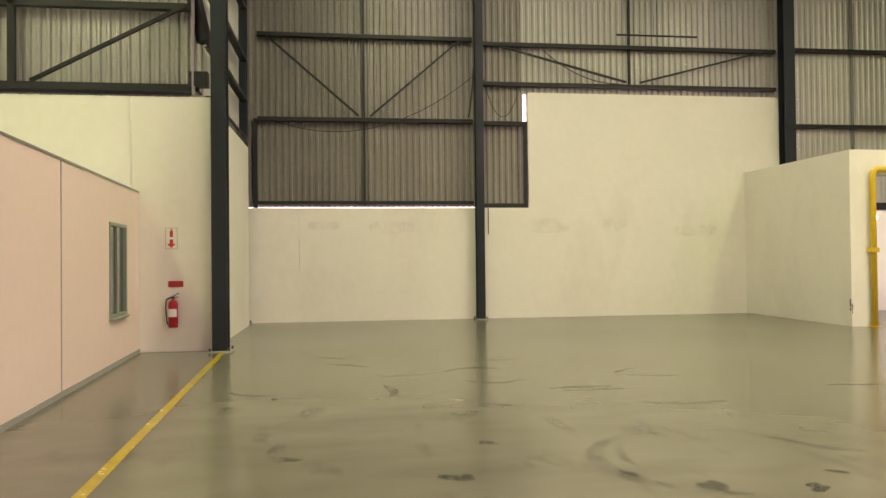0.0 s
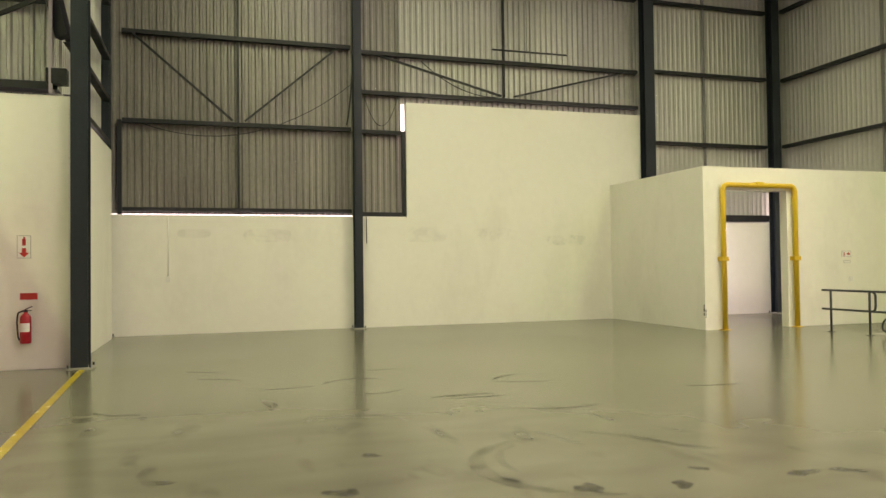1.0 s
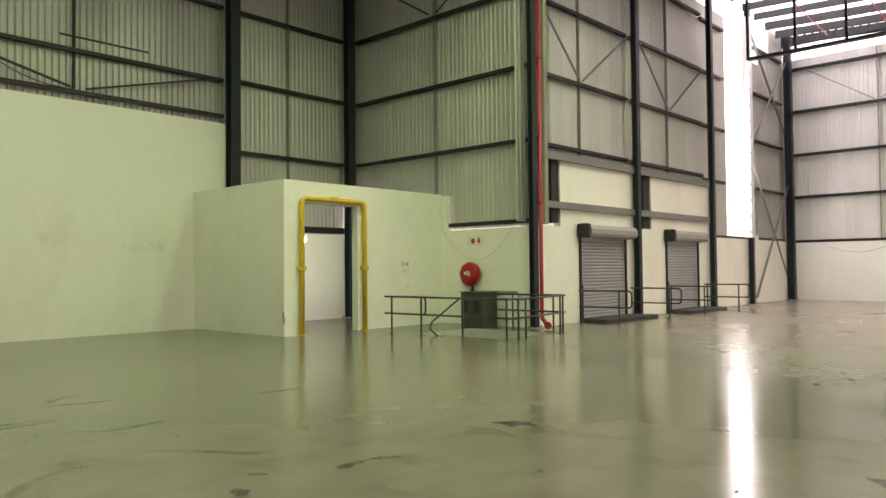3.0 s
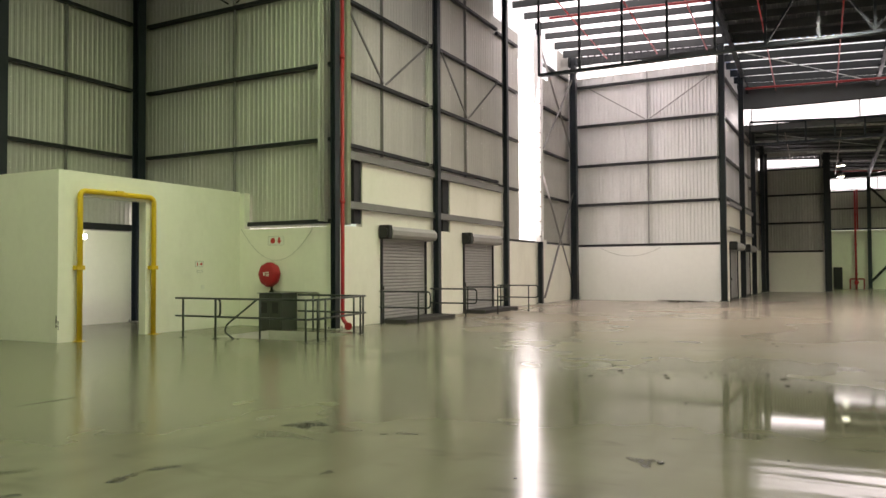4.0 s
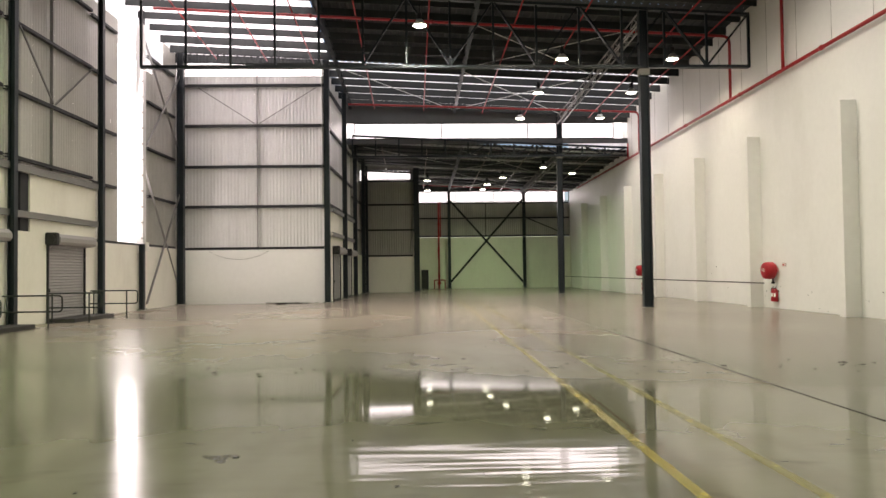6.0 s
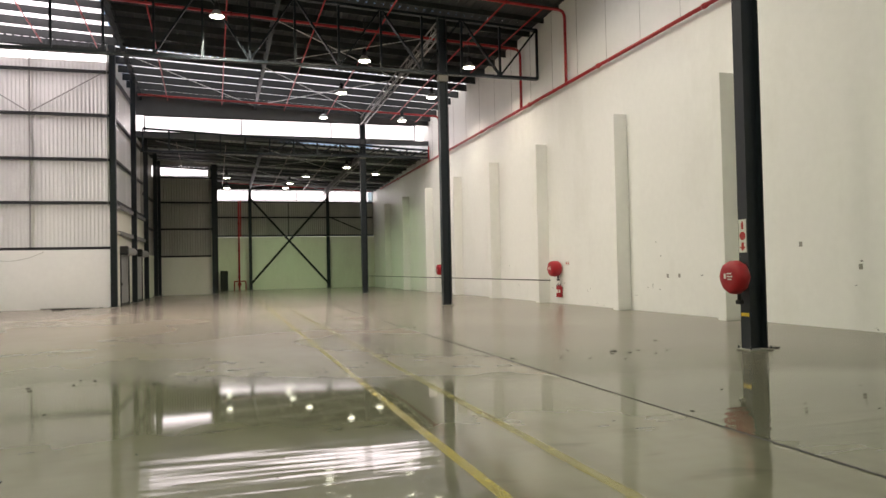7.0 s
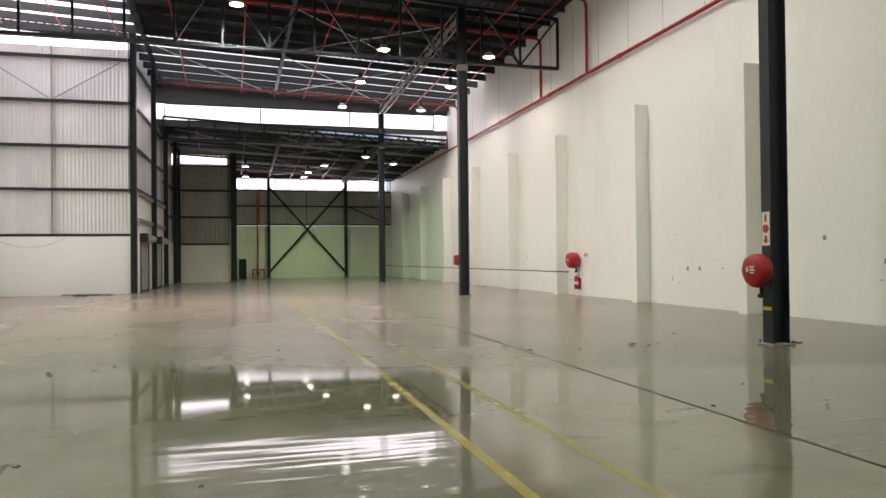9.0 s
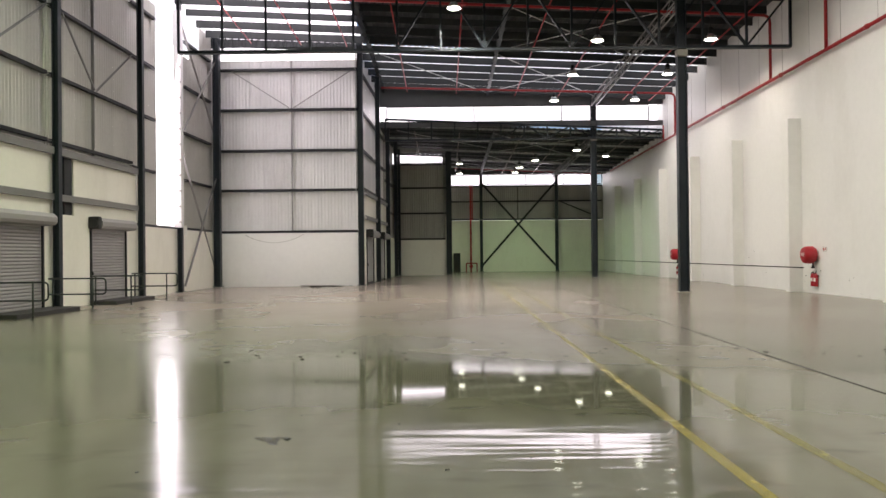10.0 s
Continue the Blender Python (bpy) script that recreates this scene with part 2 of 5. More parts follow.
    nn.operation = "NORMALIZE"
    l.new(up.outputs["Vector"], nn.inputs[0])
    l.new(nn.outputs["Vector"], b.inputs["Normal"])
    return m


def worn(name, color, lo, hi, scale, rough=0.35, amount=1.0):
    """Paint or rubber on the floor, worn through in places."""
    m = mat(name, color, rough, vary=0.15, scale=5)
    nt = m.node_tree
    n, l = nt.nodes, nt.links
    out, b = n["Material Output"], n["Principled BSDF"]
    geo = n.new("ShaderNodeNewGeometry")
    t = n.new("ShaderNodeTexNoise")
    t.inputs["Scale"].default_value, t.inputs["Detail"].default_value, t.inputs["Roughness"].default_value = scale, 8, 0.7
    l.new(geo.outputs["Position"], t.inputs["Vector"])
    r = n.new("ShaderNodeMapRange")
    r.inputs["From Min"].default_value, r.inputs["From Max"].default_value = lo, hi
    r.inputs["To Max"].default_value = amount
    l.new(t.outputs["Fac"], r.inputs["Value"])
    tr = n.new("ShaderNodeBsdfTransparent")
    mx = n.new("ShaderNodeMixShader")
    l.new(r.outputs["Result"], mx.inputs["Fac"])
    l.new(tr.outputs["BSDF"], mx.inputs[1])
    l.new(b.outputs["BSDF"], mx.inputs[2])
    l.new(mx.outputs["Shader"], out.inputs["Surface"])
    return m


def translucent_material():
    m = bpy.data.materials.new("translucent_roof_sheet")
    m.use_nodes = True
    n, l = m.node_tree.nodes, m.node_tree.links
    t = n.new("ShaderNodeBsdfTranslucent")
    t.inputs["Color"].default_value = (0.9, 0.9, 0.88, 1)
    tr = n.new("ShaderNodeBsdfTransparent")
    tr.inputs["Color"].default_value = (0.95, 0.95, 0.95, 1)
    mx = n.new("ShaderNodeMixShader")
    mx.inputs["Fac"].default_value = 0.0
    l.new(t.outputs["BSDF"], mx.inputs[1])
    l.new(tr.outputs["BSDF"], mx.inputs[2])
    l.new(mx.outputs["Shader"], n["Material Output"].inputs["Surface"])
    return m


def glass_material():
    m = bpy.data.materials.new("dim_window_glass")
    m.use_nodes = True
    b = m.node_tree.nodes["Principled BSDF"]
    b.inputs["Base Color"].default_value = (0.75, 0.85, 0.78, 1)
    b.inputs["Roughness"].default_value = 0.04
    b.inputs["Transmission Weight"].default_value = 1.0
    return m


M_FLOOR = floor_material()
M_LINE = worn("worn_yellow_line_paint", (0.50, 0.40, 0.06), -0.25, 0.45, 6.0, 0.22, 0.62)
M_LINE_NEW = worn("yellow_line_paint", (0.56, 0.42, 0.03), -0.4, 0.3, 6.0, 0.22, 0.92)
M_LINE_OLD = worn("faded_yellow_line_paint", (0.42, 0.36, 0.08), -0.2, 0.55, 6.0, 0.22, 0.55)
M_JOINT = mat("dark_joint_filler", (0.02, 0.019, 0.017), 0.6, vary=0.3, scale=6)
M_SMUDGE = worn("grey_rubbed_smudge", (0.36, 0.33, 0.26), 0.42, 0.72, 2.6, 0.6, 0.15)
M_TYRE = worn("tyre_rubber_mark", (0.045, 0.043, 0.034), 0.42, 0.70, 5.0, 0.25, 0.5)
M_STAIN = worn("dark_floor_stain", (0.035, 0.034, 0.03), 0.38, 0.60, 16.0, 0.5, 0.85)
M_TRANS = translucent_material()
M_SKY = glow("bright_overcast_sky", (1.0, 0.97, 0.98), 2.2)
M_GLASS = glass_material()


# ---- mesh helpers ----
def box(bm, x0, x1, y0, y1, z0, z1, bevel=0.0):
    v = [bm.verts.new((x, y, z)) for z in (z0, z1) for x, y in ((x0, y0), (x1, y0), (x1, y1), (x0, y1))]
    fs = [bm.faces.new([v[i] for i in q]) for q in
          ((3, 2, 1, 0), (4, 5, 6, 7), (0, 1, 5, 4), (1, 2, 6, 5), (2, 3, 7, 6), (3, 0, 4, 7))]
    if bevel:
        es = list({e for f in fs for e in f.edges})
        bmesh.ops.bevel(bm, geom=es, offset=bevel, segments=1, affect="EDGES")


def tube(bm, p0, p1, r, seg=12, r1=None):
    p0, p1 = Vector(p0), Vector(p1)
    d = p1 - p0
    q = d.to_track_quat("Z", "Y")
    rings = []
    for p, rad in ((p0, r), (p1, r if r1 is None else r1)):
        rings.append([bm.verts.new(p + q @ Vector((rad * math.cos(2 * math.pi * i / seg), rad * math.sin(2 * math.pi * i / seg), 0)))
                      for i in range(seg)])
    for i in range(seg):
        f = bm.faces.new((rings[0][i], rings[0][(i + 1) % seg], rings[1][(i + 1) % seg], rings[1][i]))
        f.smooth = True
    bm.faces.new(list(reversed(rings[0])))
    bm.faces.new(rings[1])


def pipe_path(bm, pts, r, seg=10, bend=0.0, steps=4):
    """A round pipe along points, its corners rounded."""
    pts = [Vector(p) for p in pts]
    path = [pts[0]]
    for i in range(1, len(pts) - 1):
        a, b, c = pts[i - 1], pts[i], pts[i + 1]
        if bend:
            u, w = (a - b).normalized(), (c - b).normalized()
            s, e = b + u * bend, b + w * bend
            for k in range(steps + 1):
                t = k / steps
                path.append(s * (1 - t) ** 2 + b * 2 * t * (1 - t) + e * t * t)
        else:
            path.append(b)
    path.append(pts[-1])
    rings = []
    ref = None
    for i, p in enumerate(path):
        d = (path[min(i + 1, len(path) - 1)] - path[max(i - 1, 0)]).normalized()
        if ref is None:
            ref = d.orthogonal().normalized()
        ref = (ref - d * ref.dot(d)).normalized()
        side = d.cross(ref)
        rings.append([bm.verts.new(p + ref * (r * math.cos(2 * math.pi * k / seg)) + side * (r * math.sin(2 * math.pi * k / seg)))
                      for k in range(seg)])
    for a, b in zip(rings, rings[1:]):
        for k in range(seg):
            f = bm.faces.new((a[k], a[(k + 1) % seg], b[(k + 1) % seg], b[k]))
            f.smooth = True
    bm.faces.new(list(reversed(rings[0])))
    bm.faces.new(rings[-1])


def bar(bm, p0, p1, w, h):
    """A square bar between two points."""
    p0, p1 = Vector(p0), Vector(p1)
    d = p1 - p0
    q = d.to_track_quat("Z", "Y")
    rings = [[bm.verts.new(p + q @ Vector((sx * w / 2, sy * h / 2, 0))) for sx, sy in ((-1, -1), (1, -1), (1, 1), (-1, 1))]
             for p in (p0, p1)]
    for i in range(4):
        bm.faces.new((rings[0][i], rings[0][(i + 1) % 4], rings[1][(i + 1) % 4], rings[1][i]))
    bm.faces.new(list(reversed(rings[0])))
    bm.faces.new(rings[1])


def angle_bar(bm, p0, p1, w, t=0.012):
    """A steel angle between two points."""
    p0, p1 = Vector(p0), Vector(p1)
    q = (p1 - p0).to_track_quat("Z", "Y")
    o = q @ Vector((w / 2, 0, 0))
    bar(bm, p0, p1, w, t)
    o = q @ Vector((-w / 2 + t / 2, w / 2, 0))
    bar(bm, p0 + o, p1 + o, t, w)


def mesh_of(name, bm, material):
    me = bpy.data.meshes.new(name)
    bmesh.ops.recalc_face_normals(bm, faces=bm.faces[:])
    bm.to_mesh(me)
    bm.free()
    me.materials.append(material)
    return me


def part(name, bm, material, parent=None, label="", loc=None):
    ob = new(name, mesh_of(name, bm, material) if isinstance(bm, bmesh.types.BMesh) else bm)
    if parent:
        ob.parent = parent
    if loc is not None:
        ob.location = loc
    if label:
        ob["label"] = label
    return ob


def holder(name, m, label, category, group="", kind=""):
    ob = new(name)
    ob.empty_display_size = 0.2
    ob.matrix_world = m
    return tagged(ob, label, category, group, kind)


def seg_matrix(p0, p1):
    return pose(p0[0], p0[1], 0, 0, 0, math.degrees(math.atan2(p1[1] - p0[1], p1[0] - p0[0])))


def seg_len(p0, p1):
    return math.hypot(p1[0] - p0[0], p1[1] - p0[1])


PITCH, RIBS = 0.1715, 4
SHEETW = PITCH * RIBS
sheet_cache = {}


def sheet_mesh(z0, z1, ribs, material, rib=0.036):
    """One ribbed cladding sheet, its ribs to the inside."""
    key = (round(z0, 2), round(z1, 2), ribs, material.name, rib)
    if key not in sheet_cache:
        bm = bmesh.new()
        xs = []
        for i in range(ribs):
            x = i * PITCH
            xs += [(x, 0.0), (x + 0.030, -rib), (x + 0.075, -rib), (x + 0.100, 0.0)]
        xs.append((ribs * PITCH, 0.0))
        lo = [bm.verts.new((x, y, z0)) for x, y in xs]
        hi = [bm.verts.new((x, y, z1)) for x, y in xs]
        for i in range(len(xs) - 1):
            bm.faces.new((lo[i], lo[i + 1], hi[i + 1], hi[i]))
        sheet_cache[key] = mesh_of("sheet", bm, material)
    return sheet_cache[key]


def roof_z(x, y):
    return 12.0 + 0.04 * (28 - x) + 0.048 * (y + 14.2)


def low_roof_z(x, y):
    return 8.95 + 0.04 * (46.3 - x) + 0.048 * (y + 14.2)


class Wall:
    """One wall of the hall: masonry below, ribbed sheets on girts above. u runs along it, y to the outside."""

    def __init__(self, name, p0, p1, masonry, material, label):
        self.m, self.n = seg_matrix(p0, p1), seg_len(p0, p1)
        self.ob = None
        for u0, u1, z0, z1 in masonry:
            bm = bmesh.new()
            box(bm, u0, u1, 0.0, 0.22, z0, z1)
            made = part("masonry_panel" if self.ob else name, bm, material, self.ob)
            self.ob = self.ob or made
        self.ob.matrix_world = self.m
        tagged(self.ob, label, "wall", kind="structure")

    def sheets(self, u0, u1, z0, z1, material=None, y=0.30):
        rib = 0.048 if material in (None, M_SHEET_D) else 0.012
        material = material or M_SHEET
        u = u0
        while u < u1 - 0.02:
            ribs = min(RIBS, max(1, int(round((u1 - u) / PITCH))))
            part("sheet", sheet_mesh(z0, z1, ribs, material, rib), None, self.ob, loc=(u, y + 0.001 * random.random(), 0))
            u += ribs * PITCH

    def girt(self, u0, u1, z, d=0.15, h=0.10, y=0.08, material=None):
        bm = bmesh.new()
        box(bm, u0, u1, y, y + d, z + h / 2 - 0.014, z + h / 2)
        box(bm, u0, u1, y, y + d, z - h / 2, z - h / 2 + 0.014)
        box(bm, u0, u1, y, y + 0.012, z - h / 2 + 0.014, z + h / 2 - 0.014)
        return part("girt", bm, material or M_GIRT, self.ob)

    def stiffener(self, u, z0, z1, y=0.12, w=0.05, material=None):
        bm = bmesh.new()
        box(bm, u - w / 2, u + w / 2, y, y + 0.10, z0, z1)
        return part("stiffener", bm, material or M_GIRT, self.ob)

    def brace(self, u0, z0, u1, z1, w=0.048, y=0.07, material=None):
        bm = bmesh.new()
        angle_bar(bm, (u0, y, z0), (u1, y, z1), w)
        return part("brace", bm, material or M_GIRT, self.ob)

    def world(self, u, y, z):
        return self.m @ Vector((u, y, z))


def steel_column(p, height, angle=0.0, depth=0.40, width=0.25, label="", base=0.0, name="steel_column"):
    """An I-section stanchion: two flanges and a web, on a base plate with bolts. Its flanges face local y."""
    root = holder(name, pose(p[0], p[1], base, 0, 0, angle), label or "dark blue-grey painted steel I-section stanchion on the concrete floor",
                  "column", "steel stanchions")
    bm = bmesh.new()
    t = 0.018
    box(bm, -width / 2, width / 2, -depth / 2, -depth / 2 + t, 0.03, height)
    box(bm, -width / 2, width / 2, depth / 2 - t, depth / 2, 0.03, height)
    box(bm, -0.006, 0.006, -depth / 2 + t, depth / 2 - t, 0.03, height)
    part("shaft", bm, M_STEEL, root)
    bm = bmesh.new()
    box(bm, -width / 2 - 0.07, width / 2 + 0.07, -depth / 2 - 0.07, depth / 2 + 0.07, 0.0, 0.03, 0.004)
    part("base_plate", bm, M_CONC, root, "cement-grouted base plate")
    bolt = None
    for sx in (-1, 1):
        for sy in (-1, 1):
            if bolt is None:
                bm = bmesh.new()
                tube(bm, (0, 0, 0), (0, 0, 0.05), 0.016, 6)
                bolt = mesh_of("bolt", bm, M_STEEL)
            part("bolt", bolt, None, root, loc=(sx * (width / 2 + 0.035), sy * (depth / 2 + 0.035), 0.03))
    return root


# ---- large structure ----
XL, YR, XF = -12.0, -14.2, 63.5
W1A, W1B = (-1.9, 19.3), (17.62, 19.3)
X2A, X2B = (17.62, 19.3), (17.47, 11.55)
SA, SB = (17.47, 11.55), (38.3, 11.12)
X3A, X3B = (38.3, 11.12), (38.2, 3.60)
S3A, S3B = (38.2, 3.60), (55.0, 2.95)
X4A, X4B = (55.0, 2.95), (55.0, -0.90)
S5A, S5B = (55.0, -0.90), (XF, -1.0)
X5A, X5B = (XF, -1.0), (XF, YR)

# floor with the pit by the loading lift
PIT = (14.35, 16.4, 10.2, 12.9)
bm = bmesh.new()
xs = [XL - 0.5, PIT[0], PIT[1], XF + 0.5]
ys = [YR - 0.5, PIT[2], PIT[3], 20.0]
grid = [[bm.verts.new((x, y, 0)) for x in xs] for y in ys]
for j in range(3):
    for i in range(3):
        if (i, j) != (1, 1):
            bm.faces.new((grid[j][i], grid[j][i + 1], grid[j + 1][i + 1], grid[j + 1][i]))
floor = tagged(part("floor", bm, M_FLOOR), "polished grey-green concrete floor with scuffs and tyre marks", "floor", kind="structure")
bm = bmesh.new()
x0, x1, y0, y1 = PIT
for a in ((x0 - 0.2, x0, y0 - 0.2, y1 + 0.2), (x1, x1 + 0.2, y0 - 0.2, y1 + 0.2), (x0, x1, y0 - 0.2, y0), (x0, x1, y1, y1 + 0.2)):
    box(bm, *a, -1.1, -0.004)
box(bm, x0 - 0.2, x1 + 0.2, y0 - 0.2, y1 + 0.2, -1.3, -1.1)
tagged(part("pit_lining", bm, M_PIT), "pale grey concrete lining of a sunken loading pit", "pit", kind="structure")
for i in range(5):
    bm = bmesh.new()
    box(bm, x0 + 0.02, x1 - 0.5, y1 - 0.28 * (i + 1), y1 - 0.28 * i, -1.1, -0.19 * (i + 1), 0.01)
    part("step", bm, M_CONC, bpy.data.objects["pit_lining"])

# straight-ahead wall
wa = Wall("wall_north", W1A, W1B, [(-0.3, 7.34, 0, 2.96), (7.34, 14.68, 0, 6.07), (14.68, seg_len(W1A, W1B), 0, 2.85)], M_WALL,
          "cream painted masonry wall with ribbed metal sheeting above")
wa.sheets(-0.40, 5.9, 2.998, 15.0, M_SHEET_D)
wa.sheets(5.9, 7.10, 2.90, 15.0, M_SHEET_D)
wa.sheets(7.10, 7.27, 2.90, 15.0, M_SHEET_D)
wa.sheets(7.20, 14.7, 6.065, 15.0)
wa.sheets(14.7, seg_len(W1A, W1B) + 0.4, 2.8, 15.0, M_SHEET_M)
for z in (5.29, 7.50, 9.70, 11.9):
    wa.girt(0.2, 5.85, z)
wa.girt(0.2, 5.85, 3.10, h=0.10)
wa.girt(6.05, 7.33, 5.25)
wa.girt(6.05, 7.33, 3.02, h=0.12)
for z in (6.32, 7.40, 9.62, 11.9):
    wa.girt(6.05, 14.6, z)
for z in (5.29, 7.47, 9.62, 11.9):
    wa.girt(14.9, 19.3, z)
wa.girt(14.9, 19.3, 3.0, h=0.2)
wa.stiffener(2.95, 3.0, 14)
wa.stiffener(10.28, 6.4, 14)
wa.stiffener(17.0, 2.9, 14, w=0.04, material=M_BEAM)
wa.stiffener(0.14, 2.95, 5.3, w=0.10)
wa.stiffener(7.28, 2.95, 5.3, y=0.05, w=0.10)
wa.brace(0.43, 7.42, 2.80, 5.36)
wa.brace(5.50, 7.42, 3.12, 5.36)
wa.brace(6.55, 7.32, 10.15, 6.40, 0.05)
wa.brace(14.1, 7.32, 10.55, 6.40, 0.05)

# wall of the hose reel
wb = Wall("wall_reel", X2A, X2B, [(0, 4.52, 0, 3.9), (4.52, seg_len(X2A, X2B), 0, 2.83)], M_WALL,
          "cream painted low wall with grey ribbed sheeting above")
L = wb.n
wb.sheets(-0.35, 4.35, 3.80, 15.0, M_SHEET_M)
wb.sheets(4.35, L + 0.3, 2.858, 15.0, M_SHEET_M)
for z in (5.27, 7.38, 9.58, 11.8):
    wb.girt(0.2, L + 0.2, z)
wb.girt(4.55, L - 0.1, 2.98, h=0.12)
wb.stiffener(3.96, 3.9, 14, w=0.04, material=M_BEAM)
wb.brace(0.5, 11.7, 3.8, 9.68)
wb.brace(7.2, 11.7, 4.12, 9.68)

# loading wall with two shutters and the tall bright slot
LS = seg_len(SA, SB)
SH = ((2.38, 5.14), (7.98, 10.64))
SLOT = (14.25, 16.90)
ws = Wall("wall_loading", SA, SB,
          [(0, 1.41, 0, 2.86), (1.41, SH[0][0], 0, 4.78), (SH[0][0], SH[0][1], 2.72, 4.78), (SH[0][1], 5.75, 0, 4.78),
           (5.75, 6.95, 0, 2.95), (6.95, SH[1][0], 0, 4.78), (SH[1][0], SH[1][1], 2.72, 4.78), (SH[1][1], 11.55, 0, 4.78),
           (11.55, LS, 0, 2.80)], M_WALL, "cream painted masonry wall with two loading shutters and sheeting above")
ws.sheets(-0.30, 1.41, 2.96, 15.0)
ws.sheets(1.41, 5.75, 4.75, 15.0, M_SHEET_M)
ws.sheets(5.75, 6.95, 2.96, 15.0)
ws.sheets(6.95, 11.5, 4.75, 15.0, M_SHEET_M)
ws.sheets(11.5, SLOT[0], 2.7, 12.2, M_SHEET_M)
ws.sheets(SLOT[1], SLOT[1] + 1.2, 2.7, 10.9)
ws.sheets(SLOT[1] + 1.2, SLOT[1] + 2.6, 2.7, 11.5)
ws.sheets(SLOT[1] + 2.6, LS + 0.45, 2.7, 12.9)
for u0, u1 in ((0.15, 5.6), (5.85, 11.5)):
    ws.girt(u0, u1, 4.87, h=0.22, y=-0.14, d=0.13, material=M_BEAM)
    ws.girt(u0, u1, 3.46, h=0.20, y=-0.14, d=0.13, material=M_BEAM)
    ws.girt(u0, u1, 5.22, h=0.10)
    for z in (7.27, 9.42, 11.6):
        ws.girt(u0, u1, z)
for z in (5.1, 7.27, 9.42, 11.5):
    ws.girt(11.6, SLOT[0] - 0.42, z, y=0.12)
    ws.girt(SLOT[1] + 0.2, LS - 0.2, z)
ws.girt(11.6, LS - 0.2, 2.86, h=0.10)
# wide near-black slabs paint the shade of the recesses beside the panels
for u, w in ((1.20, 0.36), (6.68, 0.46)):
    ws.stiffener(u, 2.95, 4.9, y=0.03, w=w)
for u in (2.74, 8.60):
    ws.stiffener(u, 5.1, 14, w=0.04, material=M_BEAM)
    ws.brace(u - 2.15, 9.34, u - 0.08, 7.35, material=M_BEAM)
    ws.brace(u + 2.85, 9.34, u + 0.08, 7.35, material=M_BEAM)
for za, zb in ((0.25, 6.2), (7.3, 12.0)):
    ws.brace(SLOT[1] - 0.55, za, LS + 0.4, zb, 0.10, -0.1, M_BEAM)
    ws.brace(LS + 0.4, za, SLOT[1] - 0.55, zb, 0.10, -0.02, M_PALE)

# cross wall facing down the hall
wc = Wall("wall_cross", X3A, X3B, [(0, seg_len(X3A, X3B), 0, 2.72)], M_WHITE, "white painted low wall with pale ribbed sheeting above")
L = wc.n
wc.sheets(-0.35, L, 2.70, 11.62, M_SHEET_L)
wc.sheets(-0.35, L, 12.30, 13.2, M_ROOF)
for z in (4.92, 6.95, 9.04, 11.10):
    wc.girt(0.2, L - 0.1, z, h=0.13)
wc.girt(0.2, L - 0.1, 2.80, h=0.12)
wc.girt(0.2, L - 0.1, 12.0, h=0.08)
wc.stiffener(3.92, 2.8, 11.6, material=M_PALE)
wc.brace(0.9, 11.0, 3.8, 9.12, material=M_PALE)
wc.brace(7.0, 11.0, 4.05, 9.12, material=M_PALE)

# second loading wall
wd = Wall("wall_loading_far", S3A, S3B,
          [(0, 1.4, 0, 4.7), (1.4, 4.1, 2.7, 4.7), (4.1, 6.6, 0, 4.7), (6.6, 9.3, 2.7, 4.7), (9.3, 11.3, 0, 4.7), (11.3, seg_len(S3A, S3B), 0, 2.72)],
          M_WALL, "cream painted masonry wall with two loading shutters far off")
L = wd.n
wd.sheets(0, 11.4, 4.75, 13.0, M_SHEET_L)
wd.sheets(11.4, L + 0.35, 2.70, 10.2)
for z in (5.1, 7.1, 9.1, 11.1):
    wd.girt(0.2, 11.3, z)
for z in (4.5, 6.5):
    wd.girt(11.4, L - 0.1, z)
for z in (4.75, 3.5):
    wd.girt(0.2, 11.3, z, h=0.18, y=-0.22, material=M_BEAM)

# recess and end walls
we = Wall("wall_recess", X4A, X4B, [(0, seg_len(X4A, X4B), 0, 2.62)], M_WALL, "cream painted low wall with dark ribbed sheeting above")
we.sheets(-0.35, we.n, 2.60, 8.26)
we.sheets(-0.35, we.n, 9.05, 9.9)
for z in (2.68, 4.58, 6.45, 8.2):
    we.girt(0.1, we.n - 0.1, z, h=0.12)
wf = Wall("wall_jog", S5A, S5B, [(0, seg_len(S5A, S5B), 0, 4.35)], M_WALL, "cream painted masonry wall beside the far end")
wf.sheets(0, wf.n, 4.4, 9.3)
wg = Wall("wall_end", X5A, X5B, [(0, seg_len(X5A, X5B), 0, 4.36)], M_WALL, "cream painted end wall with dark ribbed sheeting above")
wg.sheets(0, wg.n, 4.42, 7.36)
for z in (4.46, 6.0, 7.3):
    wg.girt(0.1, wg.n - 0.1, z, h=0.12)
for a, b in ((2.75, 9.1), (9.1, 2.75)):
    bm = bmesh.new()
    angle_bar(bm, (a, -0.10, 0.35), (b, -0.10, 7.5), 0.16, 0.02)
    part("brace", bm, M_GIRT, wg.ob)
wg.stiffener(5.9, 4.5, 7.3)
wg.brace(9.3, 6.0, 12.6, 4.6, 0.08)

